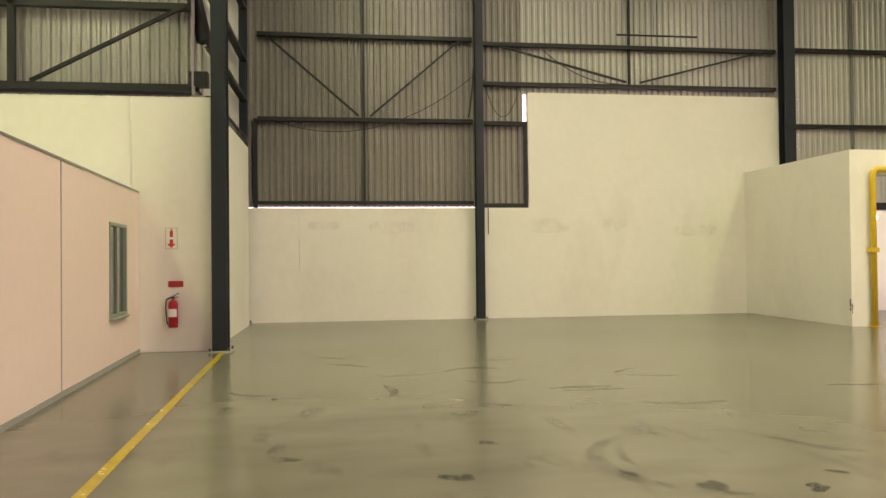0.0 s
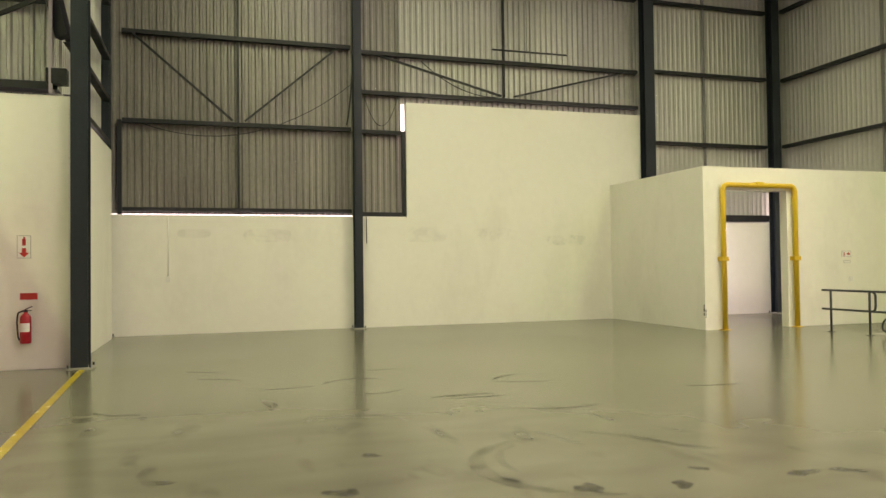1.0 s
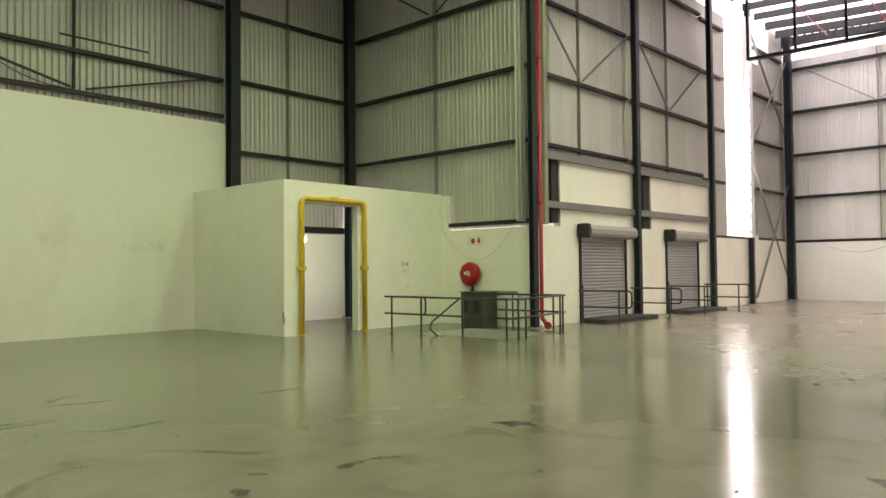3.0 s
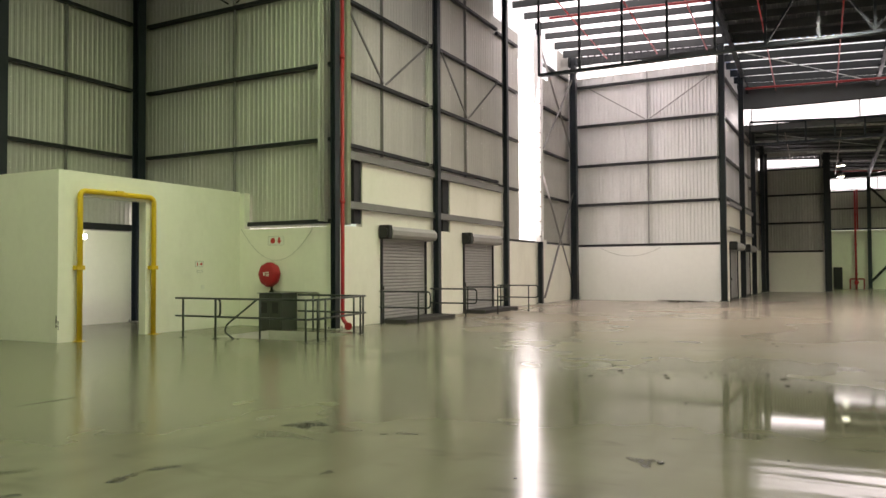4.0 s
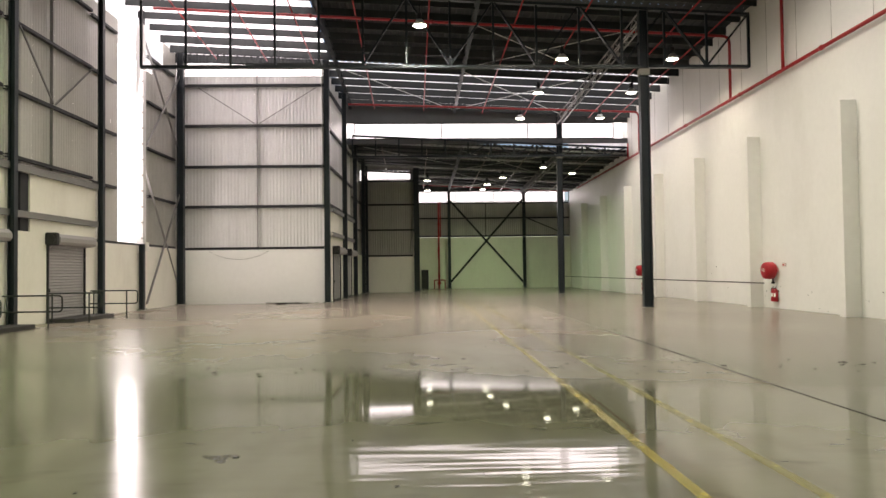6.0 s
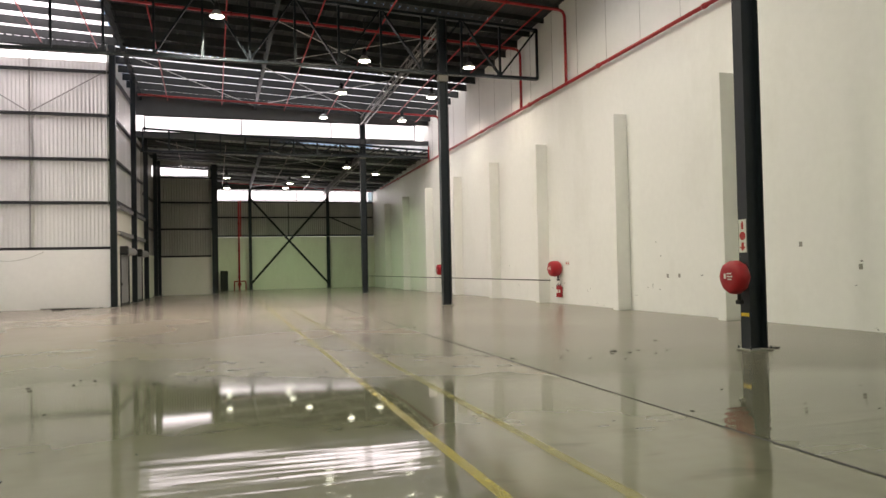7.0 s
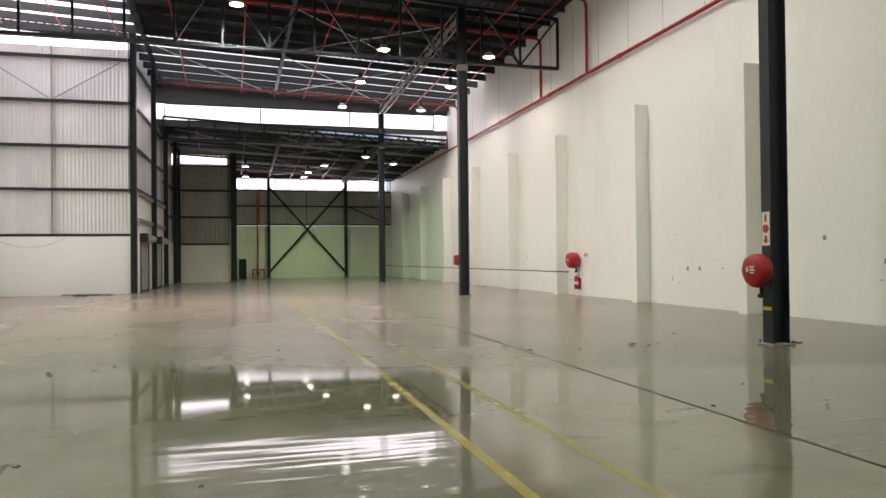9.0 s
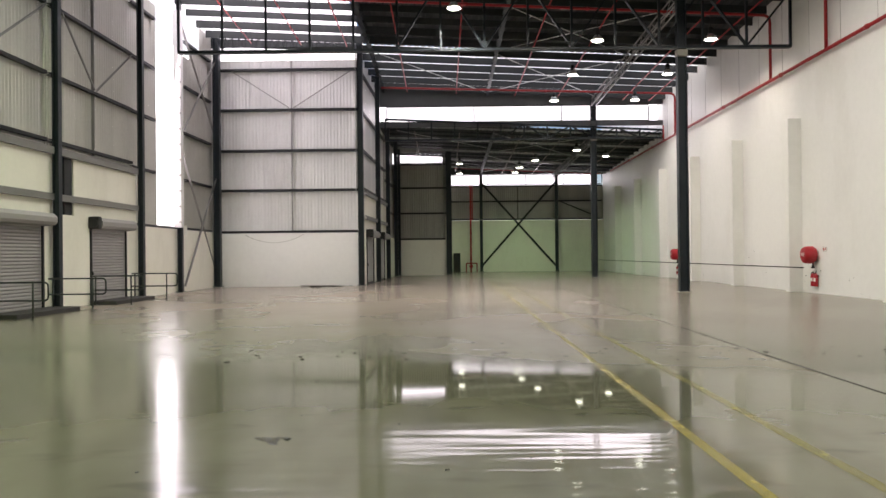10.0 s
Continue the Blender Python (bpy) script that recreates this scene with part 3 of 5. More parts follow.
# long white wall with its piers
bm = bmesh.new()
box(bm, XL, XF + 0.3, YR - 0.25, YR, 0, 14.2)
wr = tagged(part("wall_south", bm, M_WHITE), "tall white painted wall with flat piers, scuffed near the floor", "wall", kind="structure")
for i, x in enumerate((-8.0, -1.9, 4.4, 10.83, 17.03, 22.48, 28.75, 34.2, 39.85, 45.6, 51.5, 57.2)):
    bm = bmesh.new()
    box(bm, x, x + 0.34, YR + 0.001, YR + 0.50, 0, 6.62, 0.008)
    part("pier", bm, M_WHITE, wr)

# closing walls behind and to the side
bm = bmesh.new()
box(bm, XL - 0.25, XL, YR - 0.25, 14.2, 0, 14.2)
tagged(part("wall_west", bm, M_WHITE), "plain white painted wall closing the hall", "wall", kind="structure")
wl = Wall("wall_office_back", (XL, 13.5), (-1.85, 13.5), [(0, 10.15, 0, 4.53)], M_WALL, "cream painted masonry wall with ribbed sheeting above")
wl.sheets(0, 9.85, 4.6, 15.0, y=0.5)
wl.girt(0, 9.95, 4.72, h=0.13, y=0.1, d=0.3)
for z in (6.22, 8.3, 10.4):
    wl.girt(0, 9.95, z, h=0.12, y=0.2)
wl.brace(7.08, 4.78, 9.70, 6.18, 0.06, 0.15)
bm = bmesh.new()
bar(bm, (10.05, 0.10, 5.55), (9.62, 0.30, 7.3), 0.16, 0.22)
part("knee_brace", bm, M_GIRT, wl.ob)
bm = bmesh.new()
box(bm, 9.80, 10.12, -0.06, 0.14, 4.72, 4.98)
part("bracket", bm, M_GIRT, wl.ob)
wl.stiffener(6.72, 4.8, 14, y=0.2, w=0.12)
wk = Wall("wall_return", (-1.85, 13.72), (-1.85, 19.3), [(0.1, 5.0, 0, 4.42)], M_WALL, "narrow cream painted return wall behind a stanchion")
wk.sheets(-0.3, 5.6, 4.55, 15.0)
for z in (4.6, 5.6, 6.6, 7.9):
    wk.girt(0.2, 5.0, z, y=0.02)

# office partition, with a wall-top ledge and vertical joints
bm = bmesh.new()
WINY = (11.42, 12.51)
WINZ = (0.75, 2.20)
XP = -3.08
for y0, y1, z0, z1 in ((4.0, WINY[0], 0, 2.84), (WINY[0], WINY[1], 0, WINZ[0]), (WINY[0], WINY[1], WINZ[1], 2.84), (WINY[1], 13.49, 0, 2.84)):
    box(bm, XP - 0.15, XP, y0, y1, z0, z1)
pt = tagged(part("wall_partition", bm, M_PINK), "pinkish plastered office partition with a narrow window", "partition", kind="structure")
bm = bmesh.new()
box(bm, XP - 0.17, XP + 0.012, 4.0, 13.49, 2.815, 2.845)
part("capping", bm, M_GALV, pt, "thin grey capping strip")
for y in (9.16, 6.2):
    bm = bmesh.new()
    box(bm, XP, XP + 0.006, y - 0.012, y + 0.012, 0.05, 2.81)
    part("joint_strip", bm, M_CONC, pt)
bm = bmesh.new()
box(bm, XP, XP + 0.012, 4.0, 13.49, 0.0, 0.07)
tagged(part("baseboard", bm, M_CONC), "grey painted skirting at the partition foot", "skirting", kind="structure")
bm = bmesh.new()
box(bm, XL + 0.6, XP - 0.16, 4.0, 13.48, 2.66, 2.81)
tagged(part("ceiling_office", bm, M_WHITE), "flat office ceiling slab", "ceiling", kind="structure")
bm = bmesh.new()
box(bm, XL + 0.6, XP - 0.001, 3.85, 3.998, 0, 2.84)
tagged(part("wall_office_side", bm, M_PINK), "plain office side wall", "wall", kind="structure")


def office_window():
    root = holder("window_1", pose(XP, (WINY[0] + WINY[1]) / 2, WINZ[0], 0, 0, 90), "narrow grey-green metal framed window in the partition", "window", kind="structure")
    w, h = WINY[1] - WINY[0], WINZ[1] - WINZ[0]
    bm = bmesh.new()
    for a in ((-w / 2, -w / 2 + 0.05, 0, h), (w / 2 - 0.05, w / 2, 0, h), (-w / 2 + 0.05, w / 2 - 0.05, h - 0.05, h), (-w / 2 + 0.05, w / 2 - 0.05, 0, 0.05)):
        box(bm, a[0], a[1], -0.02, 0.10, a[2], a[3], 0.003)
    part("window_frame", bm, M_ALU, root)
    bm = bmesh.new()
    box(bm, -0.03, 0.03, 0.0, 0.06, 0.05, h - 0.05, 0.003)
    part("mullion", bm, M_ALU, root)
    for s in (-1, 1):
        bm = bmesh.new()
        box(bm, min(s * 0.03, s * (w / 2 - 0.05)), max(s * 0.03, s * (w / 2 - 0.05)), 0.03, 0.036, 0.05, h - 0.05)
        part("pane", bm, M_GLASS, root)
    bm = bmesh.new()
    box(bm, -w / 2 - 0.03, w / 2 + 0.03, -0.05, 0.0, -0.04, 0.0, 0.004)
    part("window_sill", bm, M_ALU, root)
    bm = bmesh.new()
    for i in range(9):
        x = -w / 2 + 0.07 + i * (w - 0.14) / 8
        box(bm, x - 0.035, x + 0.035, 0.10 + 0.01 * (i % 2), 0.105 + 0.01 * (i % 2), 0.05, h - 0.05)
    part("blind", bm, M_ALU, root, "drawn vertical blind behind the glass")


office_window()
# the partition stands slightly askew to the hall
SKEW = pose(XP, 13.5, 0, 0, 0, 3.53) @ pose(-XP, -13.5, 0)
for name in ("wall_partition", "baseboard", "ceiling_office", "wall_office_side", "window_1"):
    ob = bpy.data.objects[name]
    ob.matrix_world = SKEW @ ob.matrix_world

# box room with the guarded doorway
BX0, BX1, BYF, BZ = 11.65, 17.53, 14.96, 3.94
DX0, DX1, DZ = 12.27, 14.09, 3.38
bm = bmesh.new()
for a in ((BX0, DX0, BYF, BYF + 0.24, 0, BZ), (DX0, DX1, BYF, BYF + 0.24, DZ, BZ), (DX1, BX1, BYF, BYF + 0.24, 0, BZ),
          (BX0, BX0 + 0.24, BYF + 0.24, 19.3, 0, BZ)):
    box(bm, *a)
boxroom = tagged(part("wall_box_room", bm, M_WALL), "cream painted walls of a low open-topped box room", "wall", kind="structure")


def doorway_guard():
    root = holder("doorway_guard", pose(0, 0, 0), "yellow painted steel pipe guard round the doorway", "door guard")
    bm = bmesh.new()
    yy = BYF - 0.09
    pipe_path(bm, [(DX0 - 0.13, yy, 0), (DX0 - 0.13, yy, 3.49), (DX1 + 0.175, yy, 3.49), (DX1 + 0.175, yy, 0)], 0.062, 14, 0.16, 6)
    part("hoop", bm, M_YELLOW, root)
    for x in (DX0 - 0.13, DX1 + 0.175):
        bm = bmesh.new()
        box(bm, x - 0.12, x + 0.09, yy - 0.075, yy + 0.088, 1.65, 1.75, 0.008)
        part("clamp", bm, M_YELLOW, root)
        bm = bmesh.new()
        box(bm, x - 0.10, x + 0.10, yy - 0.085, yy + 0.088, 0.0, 0.015)
        part("foot_plate", bm, M_YELLOW, root)
    bm = bmesh.new()
    box(bm, (DX0 + DX1) / 2 - 0.10, (DX0 + DX1) / 2 + 0.12, yy - 0.07, yy + 0.088, 3.47, 3.57, 0.008)
    part("clamp", bm, M_YELLOW, root)


doorway_guard()

# main roof, its skylight strips and the lower roof
# the last two strips are unseen, added to light the near hall
SKY = ((38.6, 45.9), (17.5, 23.0), (2.0, 6.0))


def roof_sheets(name, x0, x1, y0, y1, zf, material, label):
    bm = bmesh.new()
    n = int((y1 - y0) / 0.343)
    rows = []
    for i in range(n + 1):
        y = y0 + (y1 - y0) * i / n
        for dy, dz in ((0.0, 0.0), (0.16, 0.0), (0.19, 0.04), (0.27, 0.04), (0.30, 0.0)):
            if y + dy <= y1:
                rows.append([bm.verts.new((x, y + dy, zf(x, y + dy) + dz)) for x in (x0, x1)])
    for a, b in zip(rows, rows[1:]):
        bm.faces.new((a[0], a[1], b[1], b[0]))
    return tagged(part(name, bm, material), label, "roof", kind="structure")


cuts = [XL - 0.4]
for a, b in sorted(SKY):
    cuts += [a, b]
cuts.append(46.4)
LEFT_SKY = (29.6, 38.6, 3.5)
for i in range(len(cuts) - 1):
    if cuts[i + 1] == LEFT_SKY[1]:
        roof_sheets("ceiling", cuts[i], LEFT_SKY[0], YR - 0.4, 20.0, roof_z, M_ROOF, "dark ribbed metal roof sheeting overhead")
        roof_sheets("ceiling", LEFT_SKY[0], cuts[i + 1], YR - 0.4, LEFT_SKY[2], roof_z, M_ROOF, "dark ribbed metal roof sheeting overhead")
        roof_sheets("ceiling_skylight", LEFT_SKY[0], cuts[i + 1], LEFT_SKY[2], 20.0, roof_z, M_TRANS, "translucent ribbed roof sheeting letting daylight in, two strips added unseen")
    elif i % 2 == 0:
        roof_sheets("ceiling", cuts[i], cuts[i + 1], YR - 0.4, 20.0, roof_z, M_ROOF, "dark ribbed metal roof sheeting overhead")
    else:
        roof_sheets("ceiling_skylight", cuts[i], cuts[i + 1], YR - 0.4, 20.0, roof_z, M_TRANS, "translucent ribbed roof sheeting letting daylight in, two strips added unseen")
roof_sheets("ceiling_lower", 46.3, XF + 0.4, YR - 0.4, 4.0, low_roof_z, M_ROOF, "dark ribbed metal roof sheeting of the lower bay")


# clerestory over the lower roof
bm = bmesh.new()
box(bm, 46.28, 46.40, YR, 4.0, 10.72, 12.2)
box(bm, 46.28, 46.40, YR, 4.0, 9.42, 9.72)
tagged(part("wall_clerestory", bm, M_PURLIN), "dark sheeted step between the two roofs", "wall", kind="structure")


def clerestory(name, x, y0, y1, z0, z1, n, label):
    root = holder(name, pose(x, 0, 0), label, "window", kind="structure")
    for i in range(n + 1):
        y = y0 + (y1 - y0) * i / n
        bm = bmesh.new()
        box(bm, -0.02, 0.04, y - 0.03, y + 0.03, z0, z1)
        part("glazing_bar", bm, M_GIRT, root)
    bm = bmesh.new()
    box(bm, -0.03, 0.05, y0, y1, z0 - 0.05, z0)
    box(bm, -0.03, 0.05, y0, y1, z1, z1 + 0.05)
    part("window_frame", bm, M_GIRT, root)


clerestory("window_2", 46.3, -13.3, 2.9, 9.77, 10.67, 3, "long blown-out clerestory strip under the high roof")
clerestory("window_3", XF + 0.1, -14.1, -1.1, 7.45, 8.22, 4, "long bright strip above the end wall sheeting")
clerestory("window_4", 55.1, -0.55, 2.75, 8.33, 8.98, 1, "short bright strip above the recess sheeting")
bm = bmesh.new()
box(bm, XF, XF + 0.2, YR, -0.9, 8.3, 9.5)
tagged(part("wall_end_top", bm, M_ROOF), "dark sheeting above the end strip", "wall", kind="structure")



def sky_board(x0, y0, x1, y1, z0, z1):
    """Plain overcast sky outside an opening."""
    bm = bmesh.new()
    d = Vector((x1 - x0, y1 - y0, 0)).normalized()
    s = Vector((-d.y, d.x, 0)) * 0.05
    a, b = Vector((x0, y0, 0)), Vector((x1, y1, 0))
    v = [bm.verts.new(p + Vector((0, 0, z))) for z in (z0, z1) for p in (a, b, b + s, a + s)]
    for q in ((3, 2, 1, 0), (4, 5, 6, 7), (0, 1, 5, 4), (1, 2, 6, 5), (2, 3, 7, 6), (3, 0, 4, 7)):
        bm.faces.new([v[i] for i in q])
    tagged(part("backdrop", bm, M_SKY), "plain bright overcast sky outside", "sky", kind="structure")


sky_board(27.0, 14.0, 55.0, 13.6, -1.0, 16.5)
sky_board(-3.0, 21.2, 19.5, 21.2, 1.5, 7.5)
sky_board(18.6, 20.5, 18.6, 12.4, 1.5, 4.2)
sky_board(47.5, 4.5, 47.5, -14.3, 9.85, 12.0)
sky_board(65.0, 1.0, 65.0, -14.0, 6.0, 10.5)
sky_board(57.5, 4.0, 57.5, -0.5, 6.5, 10.5)
sky_board(38.78, 11.4, 38.68, 3.8, 10.5, 12.5)
opening_light("skylight_daylight", (34.5, 7.4, 14.2), (34.5, 7.4, 0), 9.0, 7.0, 800)
opening_light("slot_daylight", (SA[0] + 15.0, 11.5, 7.6), (SA[0] + 12.0, 0, 6.0), 2.5, 9.5, 450)
opening_light("clerestory_daylight", (46.25, -5.2, 10.2), (30, -5.2, 7), 16, 0.85, 170)
opening_light("end_strip_daylight", (XF - 0.02, -7.5, 7.85), (40, -7.5, 4), 12.6, 0.7, 80)
opening_light("recess_strip_daylight", (54.95, 1.0, 8.65), (40, -3, 4), 3.4, 0.6, 16)

# ---- columns ----
ST = 14.0
steel_column((-1.655, 13.34), ST, label="dark blue-grey steel stanchion at the corner of a wall", depth=0.30, width=0.26)
steel_column((-2.02, 19.1), ST, depth=0.30, width=0.19)
steel_column((4.06, 19.10), ST, depth=0.30, width=0.20)
steel_column((12.85, 19.12), ST, depth=0.30, width=0.33)
steel_column((17.42, 19.10), ST, depth=0.28, width=0.28)
steel_column((17.35, 11.40), ST, depth=0.16, width=0.22, label="dark steel stanchion beside a red riser pipe")
ang = math.degrees(math.atan2(SB[1] - SA[1], SB[0] - SA[0]))
for x in (23.09, 29.06):
    steel_column((x, 11.35 - 0.0206 * (x - 17.47)), 13.4, ang, 0.20, 0.20)
steel_column((33.04, 11.03), 13.2, ang, 0.20, 0.20, "dark steel stanchion at the edge of the tall bright slot")
steel_column((38.05, 10.92), 12.7, ang, 0.32, 0.30)
steel_column((38.05, 3.64), 12.4, 0, 0.28, 0.26)
for x in (42.7, 47.7, 52.6):
    steel_column((x, 3.35 - 0.0387 * (x - 38.2)), 12.0 if x < 46 else 9.8, 0, 0.26, 0.22)
steel_column((54.8, 2.75), 9.8, 0, 0.3, 0.24)
steel_column((54.95, -0.95), 9.6, 0, 0.40, 0.36)
for y in (-3.75, -10.15):
    steel_column((XF - 0.25, y), 8.6, 90, 0.3, 0.24)
for x, h in ((11.45, 12.0), (29.4, 11.9), (46.35, 11.3)):
    steel_column((x, -9.88), h, 0, 0.36, 0.24 if x < 20 else 0.30, "free-standing dark steel stanchion on the open floor")

# pale strip with cleats, added for the slot's glare over the stanchion
root = holder("slot_glare_strip", ws.m, "pale strip with cleats added for glare beside the tall bright slot", "flashing")
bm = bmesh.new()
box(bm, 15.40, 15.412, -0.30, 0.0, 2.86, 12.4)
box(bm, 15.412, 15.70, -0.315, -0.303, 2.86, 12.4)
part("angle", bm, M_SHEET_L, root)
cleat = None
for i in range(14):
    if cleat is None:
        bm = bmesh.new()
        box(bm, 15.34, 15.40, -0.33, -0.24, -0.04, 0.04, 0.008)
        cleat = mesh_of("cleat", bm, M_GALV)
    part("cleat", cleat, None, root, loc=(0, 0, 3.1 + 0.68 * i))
bm = bmesh.new()
box(bm, 15.60, 15.95, -0.36, -0.316, 2.55, 2.95, 0.01)
part("junction_box", bm, M_SOCKET, root, "white junction box")

# ---- high-bay lamps ----
def highbay(x, y, z):
    root = holder("high_bay_lamp", pose(x, y, z), "lit high-bay lamp with aluminium reflector hung from roof, some added unseen", "lamp", "high-bay lamps")
    bm = bmesh.new()
    tube(bm, (0, 0, 0.12), (0, 0, 0.34), 0.26, 20, 0.12)
    part("reflector", bm, M_REFL, root)
    bm = bmesh.new()
    tube(bm, (0, 0, 0.34), (0, 0, 0.60), 0.10, 14)
    part("gear_housing", bm, M_GIRT, root)
    bm = bmesh.new()
    tube(bm, (0, 0, 0.09), (0, 0, 0.119), 0.20, 20, 0.255)
    part("lens", bm, M_LENS, root)
    bm = bmesh.new()
    tube(bm, (0, 0, 0.60), (0, 0, roof_z(x, y) - z if x < 46 else low_roof_z(x, y) - z), 0.015, 6)
    part("drop_rod", bm, M_GIRT, root)
    return root


LAMP_GREEN = (0.64, 1.0, 0.52)


def lamp_light(x, y, z, power, spread=138, color=LAMP_WHITE):
    d = bpy.data.lights.new("lamp_light", "AREA")
    d.shape, d.size, d.energy, d.color = "DISK", 0.4, power, color
    d.spread = radians(spread)
    ob = new("lamp_light", d)
    ob.matrix_world = look((x, y, z + 0.07), (x, y, 0))


HIGH = [(x, y, 10.25) for y in (-11.7, -7.0) for x in (31.2, 37.1, 43.3)] + [(28.3, -1.0, 10.7)]
LOW = [(50.0, -9.5, 8.3), (54.5, -7.3, 8.2), (58.0, -6.5, 8.1), (60.5, -6.4, 8.0), (56.0, -1.8, 8.2), (61.0, -1.9, 8.0), (52.5, -12.0, 8.2)]
for x, y, z in HIGH + LOW:
    highbay(x, y, z)
for x, y, z in HIGH:
    lamp_light(x, y, z, 700 if y > -3 else 160)
for x, y, z in LOW[:3]:
    lamp_light(x, y, z, 150, color=LAMP_GREEN)
# unseen lamps overhead: two follow wall shadows, the rest are added for brightness
for x, y, power in ((-6.8, 5.0, 520), (2.0, 5.0, 40), (14.0, 5.8, 600), (2.0, 12.0, 350), (9.0, 11.0, 230), (14.5, 11.0, 60), (22.0, 4.0, 330),
                    (24.0, -5.0, 420), (24.0, -9.6, 230), (17.0, -9.6, 220), (10.5, -9.6, 95), (4.0, -9.6, 60), (7.5, 0.3, 460)):
    highbay(x, y, 11.2)
    lamp_light(x, y, 11.2, power, 174 if y > 4 else 165, LAMP if y > 4 else LAMP_WHITE)

# ---- roof steel ----
main_roof = bpy.data.objects["ceiling"]
low_roof = bpy.data.objects["ceiling_lower"]


def purlin(parent, x, y0, y1, zf, d=0.20, w=0.065, material=M_PURLIN):
    bm = bmesh.new()
    rows = []
    for y in (y0, y1):
        z = zf(x, y) - 0.015
        rows.append([bm.verts.new(v) for v in ((x, y, z), (x + w, y, z), (x + w, y, z - 0.012), (x + 0.012, y, z - 0.012),
                                               (x + 0.012, y, z - d + 0.012), (x + w, y, z - d + 0.012), (x + w, y, z - d), (x, y, z - d))])
    for i in range(8):
        bm.faces.new((rows[0][i], rows[0][(i + 1) % 8], rows[1][(i + 1) % 8], rows[1][i]))
    return part("purlin", bm, material, parent)


x = 6.0
while x < 46.2:
    # past x = 28 a darker copy holds the purlins' shade against skylights
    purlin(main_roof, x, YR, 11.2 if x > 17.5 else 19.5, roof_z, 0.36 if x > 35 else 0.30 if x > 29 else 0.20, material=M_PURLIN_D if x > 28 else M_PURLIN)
    x += 1.42
x = 46.9
while x < XF:
    # every third purlin bright for edges that catch light, the rest shaded
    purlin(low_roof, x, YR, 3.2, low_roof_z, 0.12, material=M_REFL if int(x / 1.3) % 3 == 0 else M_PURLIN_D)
    x += 1.30


def roof_rod(a, b, zf, drop, label):
    p, q = Vector((a[0], a[1], zf(*a) - drop)), Vector((b[0], b[1], zf(*b) - drop))
    bm = bmesh.new()
    tube(bm, p, q, 0.022, 8)
    tagged(part("bracing_rod", bm, M_REFL), label, "bracing rod", "roof bracing rods")


for a, b in (((31.5, -3.3), (37.5, -9.8)), ((31.5, -9.8), (37.5, -3.3)), ((38.0, -3.3), (45.5, -9.8)), ((38.0, -9.8), (45.5, -3.3)), ((38.6, 2.8), (45.6, -3.2))):
    roof_rod(a, b, roof_z, 0.42, "thin pale steel bracing rod slung below the roof purlins")
for a, b in (((47.0, -3.75), (54.0, -9.9)), ((47.0, -9.9), (54.0, -3.75)), ((55.0, -3.75), (63.0, -9.9)), ((55.0, -9.9), (63.0, -3.75)), ((47.2, 2.4), (52.0, -3.6))):
    roof_rod(a, b, low_roof_z, 0.30, "thin pale steel bracing rod below the lower roof")


def rafter(x0, x1, y, zf, d=0.30, drop=0.22, name="rafter"):
    root = holder(name, pose(0, 0, 0), "dark steel rafter carrying the roof purlins", "rafter", "roof rafters")
    bm = bmesh.new()
    for off0, off1, w in ((0, 0.016, 0.16), (0.016, d - 0.016, 0.012), (d - 0.016, d, 0.16)):
        za, zb = zf(x0, y) - drop, zf(x1, y) - drop
        vs = []
        for xx, z in ((x0, za), (x1, zb)):
            vs.append([bm.verts.new((xx, y + s * w / 2, z - o)) for s, o in ((-1, off0), (1, off0), (1, off1), (-1, off1))])
        for i in range(4):
            bm.faces.new((vs[0][i], vs[0][(i + 1) % 4], vs[1][(i + 1) % 4], vs[1][i]))
    part("beam", bm, M_STEEL, root)


for y in (-3.3, 3.1):
    rafter(14.0, 46.2, y, roof_z)
rafter(46.4, XF - 0.1, -3.75, low_roof_z)
rafter(46.4, XF - 0.1, -9.9, low_roof_z, 0.2)


def lattice_girder(name, x0, x1, y, z0f, depth, n, label):
    """A girder along the hall: two chords with zigzag lacing on both faces."""
    root = holder(name, pose(0, 0, 0), label, "girder", "lattice girders")
    pts = [(x0 + (x1 - x0) * i / n) for i in range(n + 1)]
    for s in (-0.13, 0.13):
        for dz in (0, depth):
            bm = bmesh.new()
            angle_bar(bm, (x0, y + s, z0f(x0) + dz), (x1, y + s, z0f(x1) + dz), 0.07)
            part("chord", bm, M_BEAM, root)
        bm = bmesh.new()
        for i in range(n):
            a, b = (0, depth) if i % 2 == 0 else (depth, 0)
            bar(bm, (pts[i], y + s, z0f(pts[i]) + a), (pts[i + 1], y + s, z0f(pts[i + 1]) + b), 0.03, 0.03)
        part("lacing", bm, M_BEAM, root)
    for i in range(n + 1):
        bm = bmesh.new()
        bar(bm, (pts[i], y - 0.13, z0f(pts[i])), (pts[i], y + 0.13, z0f(pts[i])), 0.03, 0.03)
        part("cross_tie", bm, M_BEAM, root)


lattice_girder("lattice_girder", 29.5, 46.3, -9.88, lambda x: roof_z(x, -9.88) - 0.85, 0.45, 24, "grey steel lattice girder running along the hall below the roof")
lattice_girder("lattice_girder", 46.5, XF - 0.2, -9.88, lambda x: low_roof_z(x, -9.88) - 0.65, 0.38, 22, "grey steel lattice girder below the lower roof")


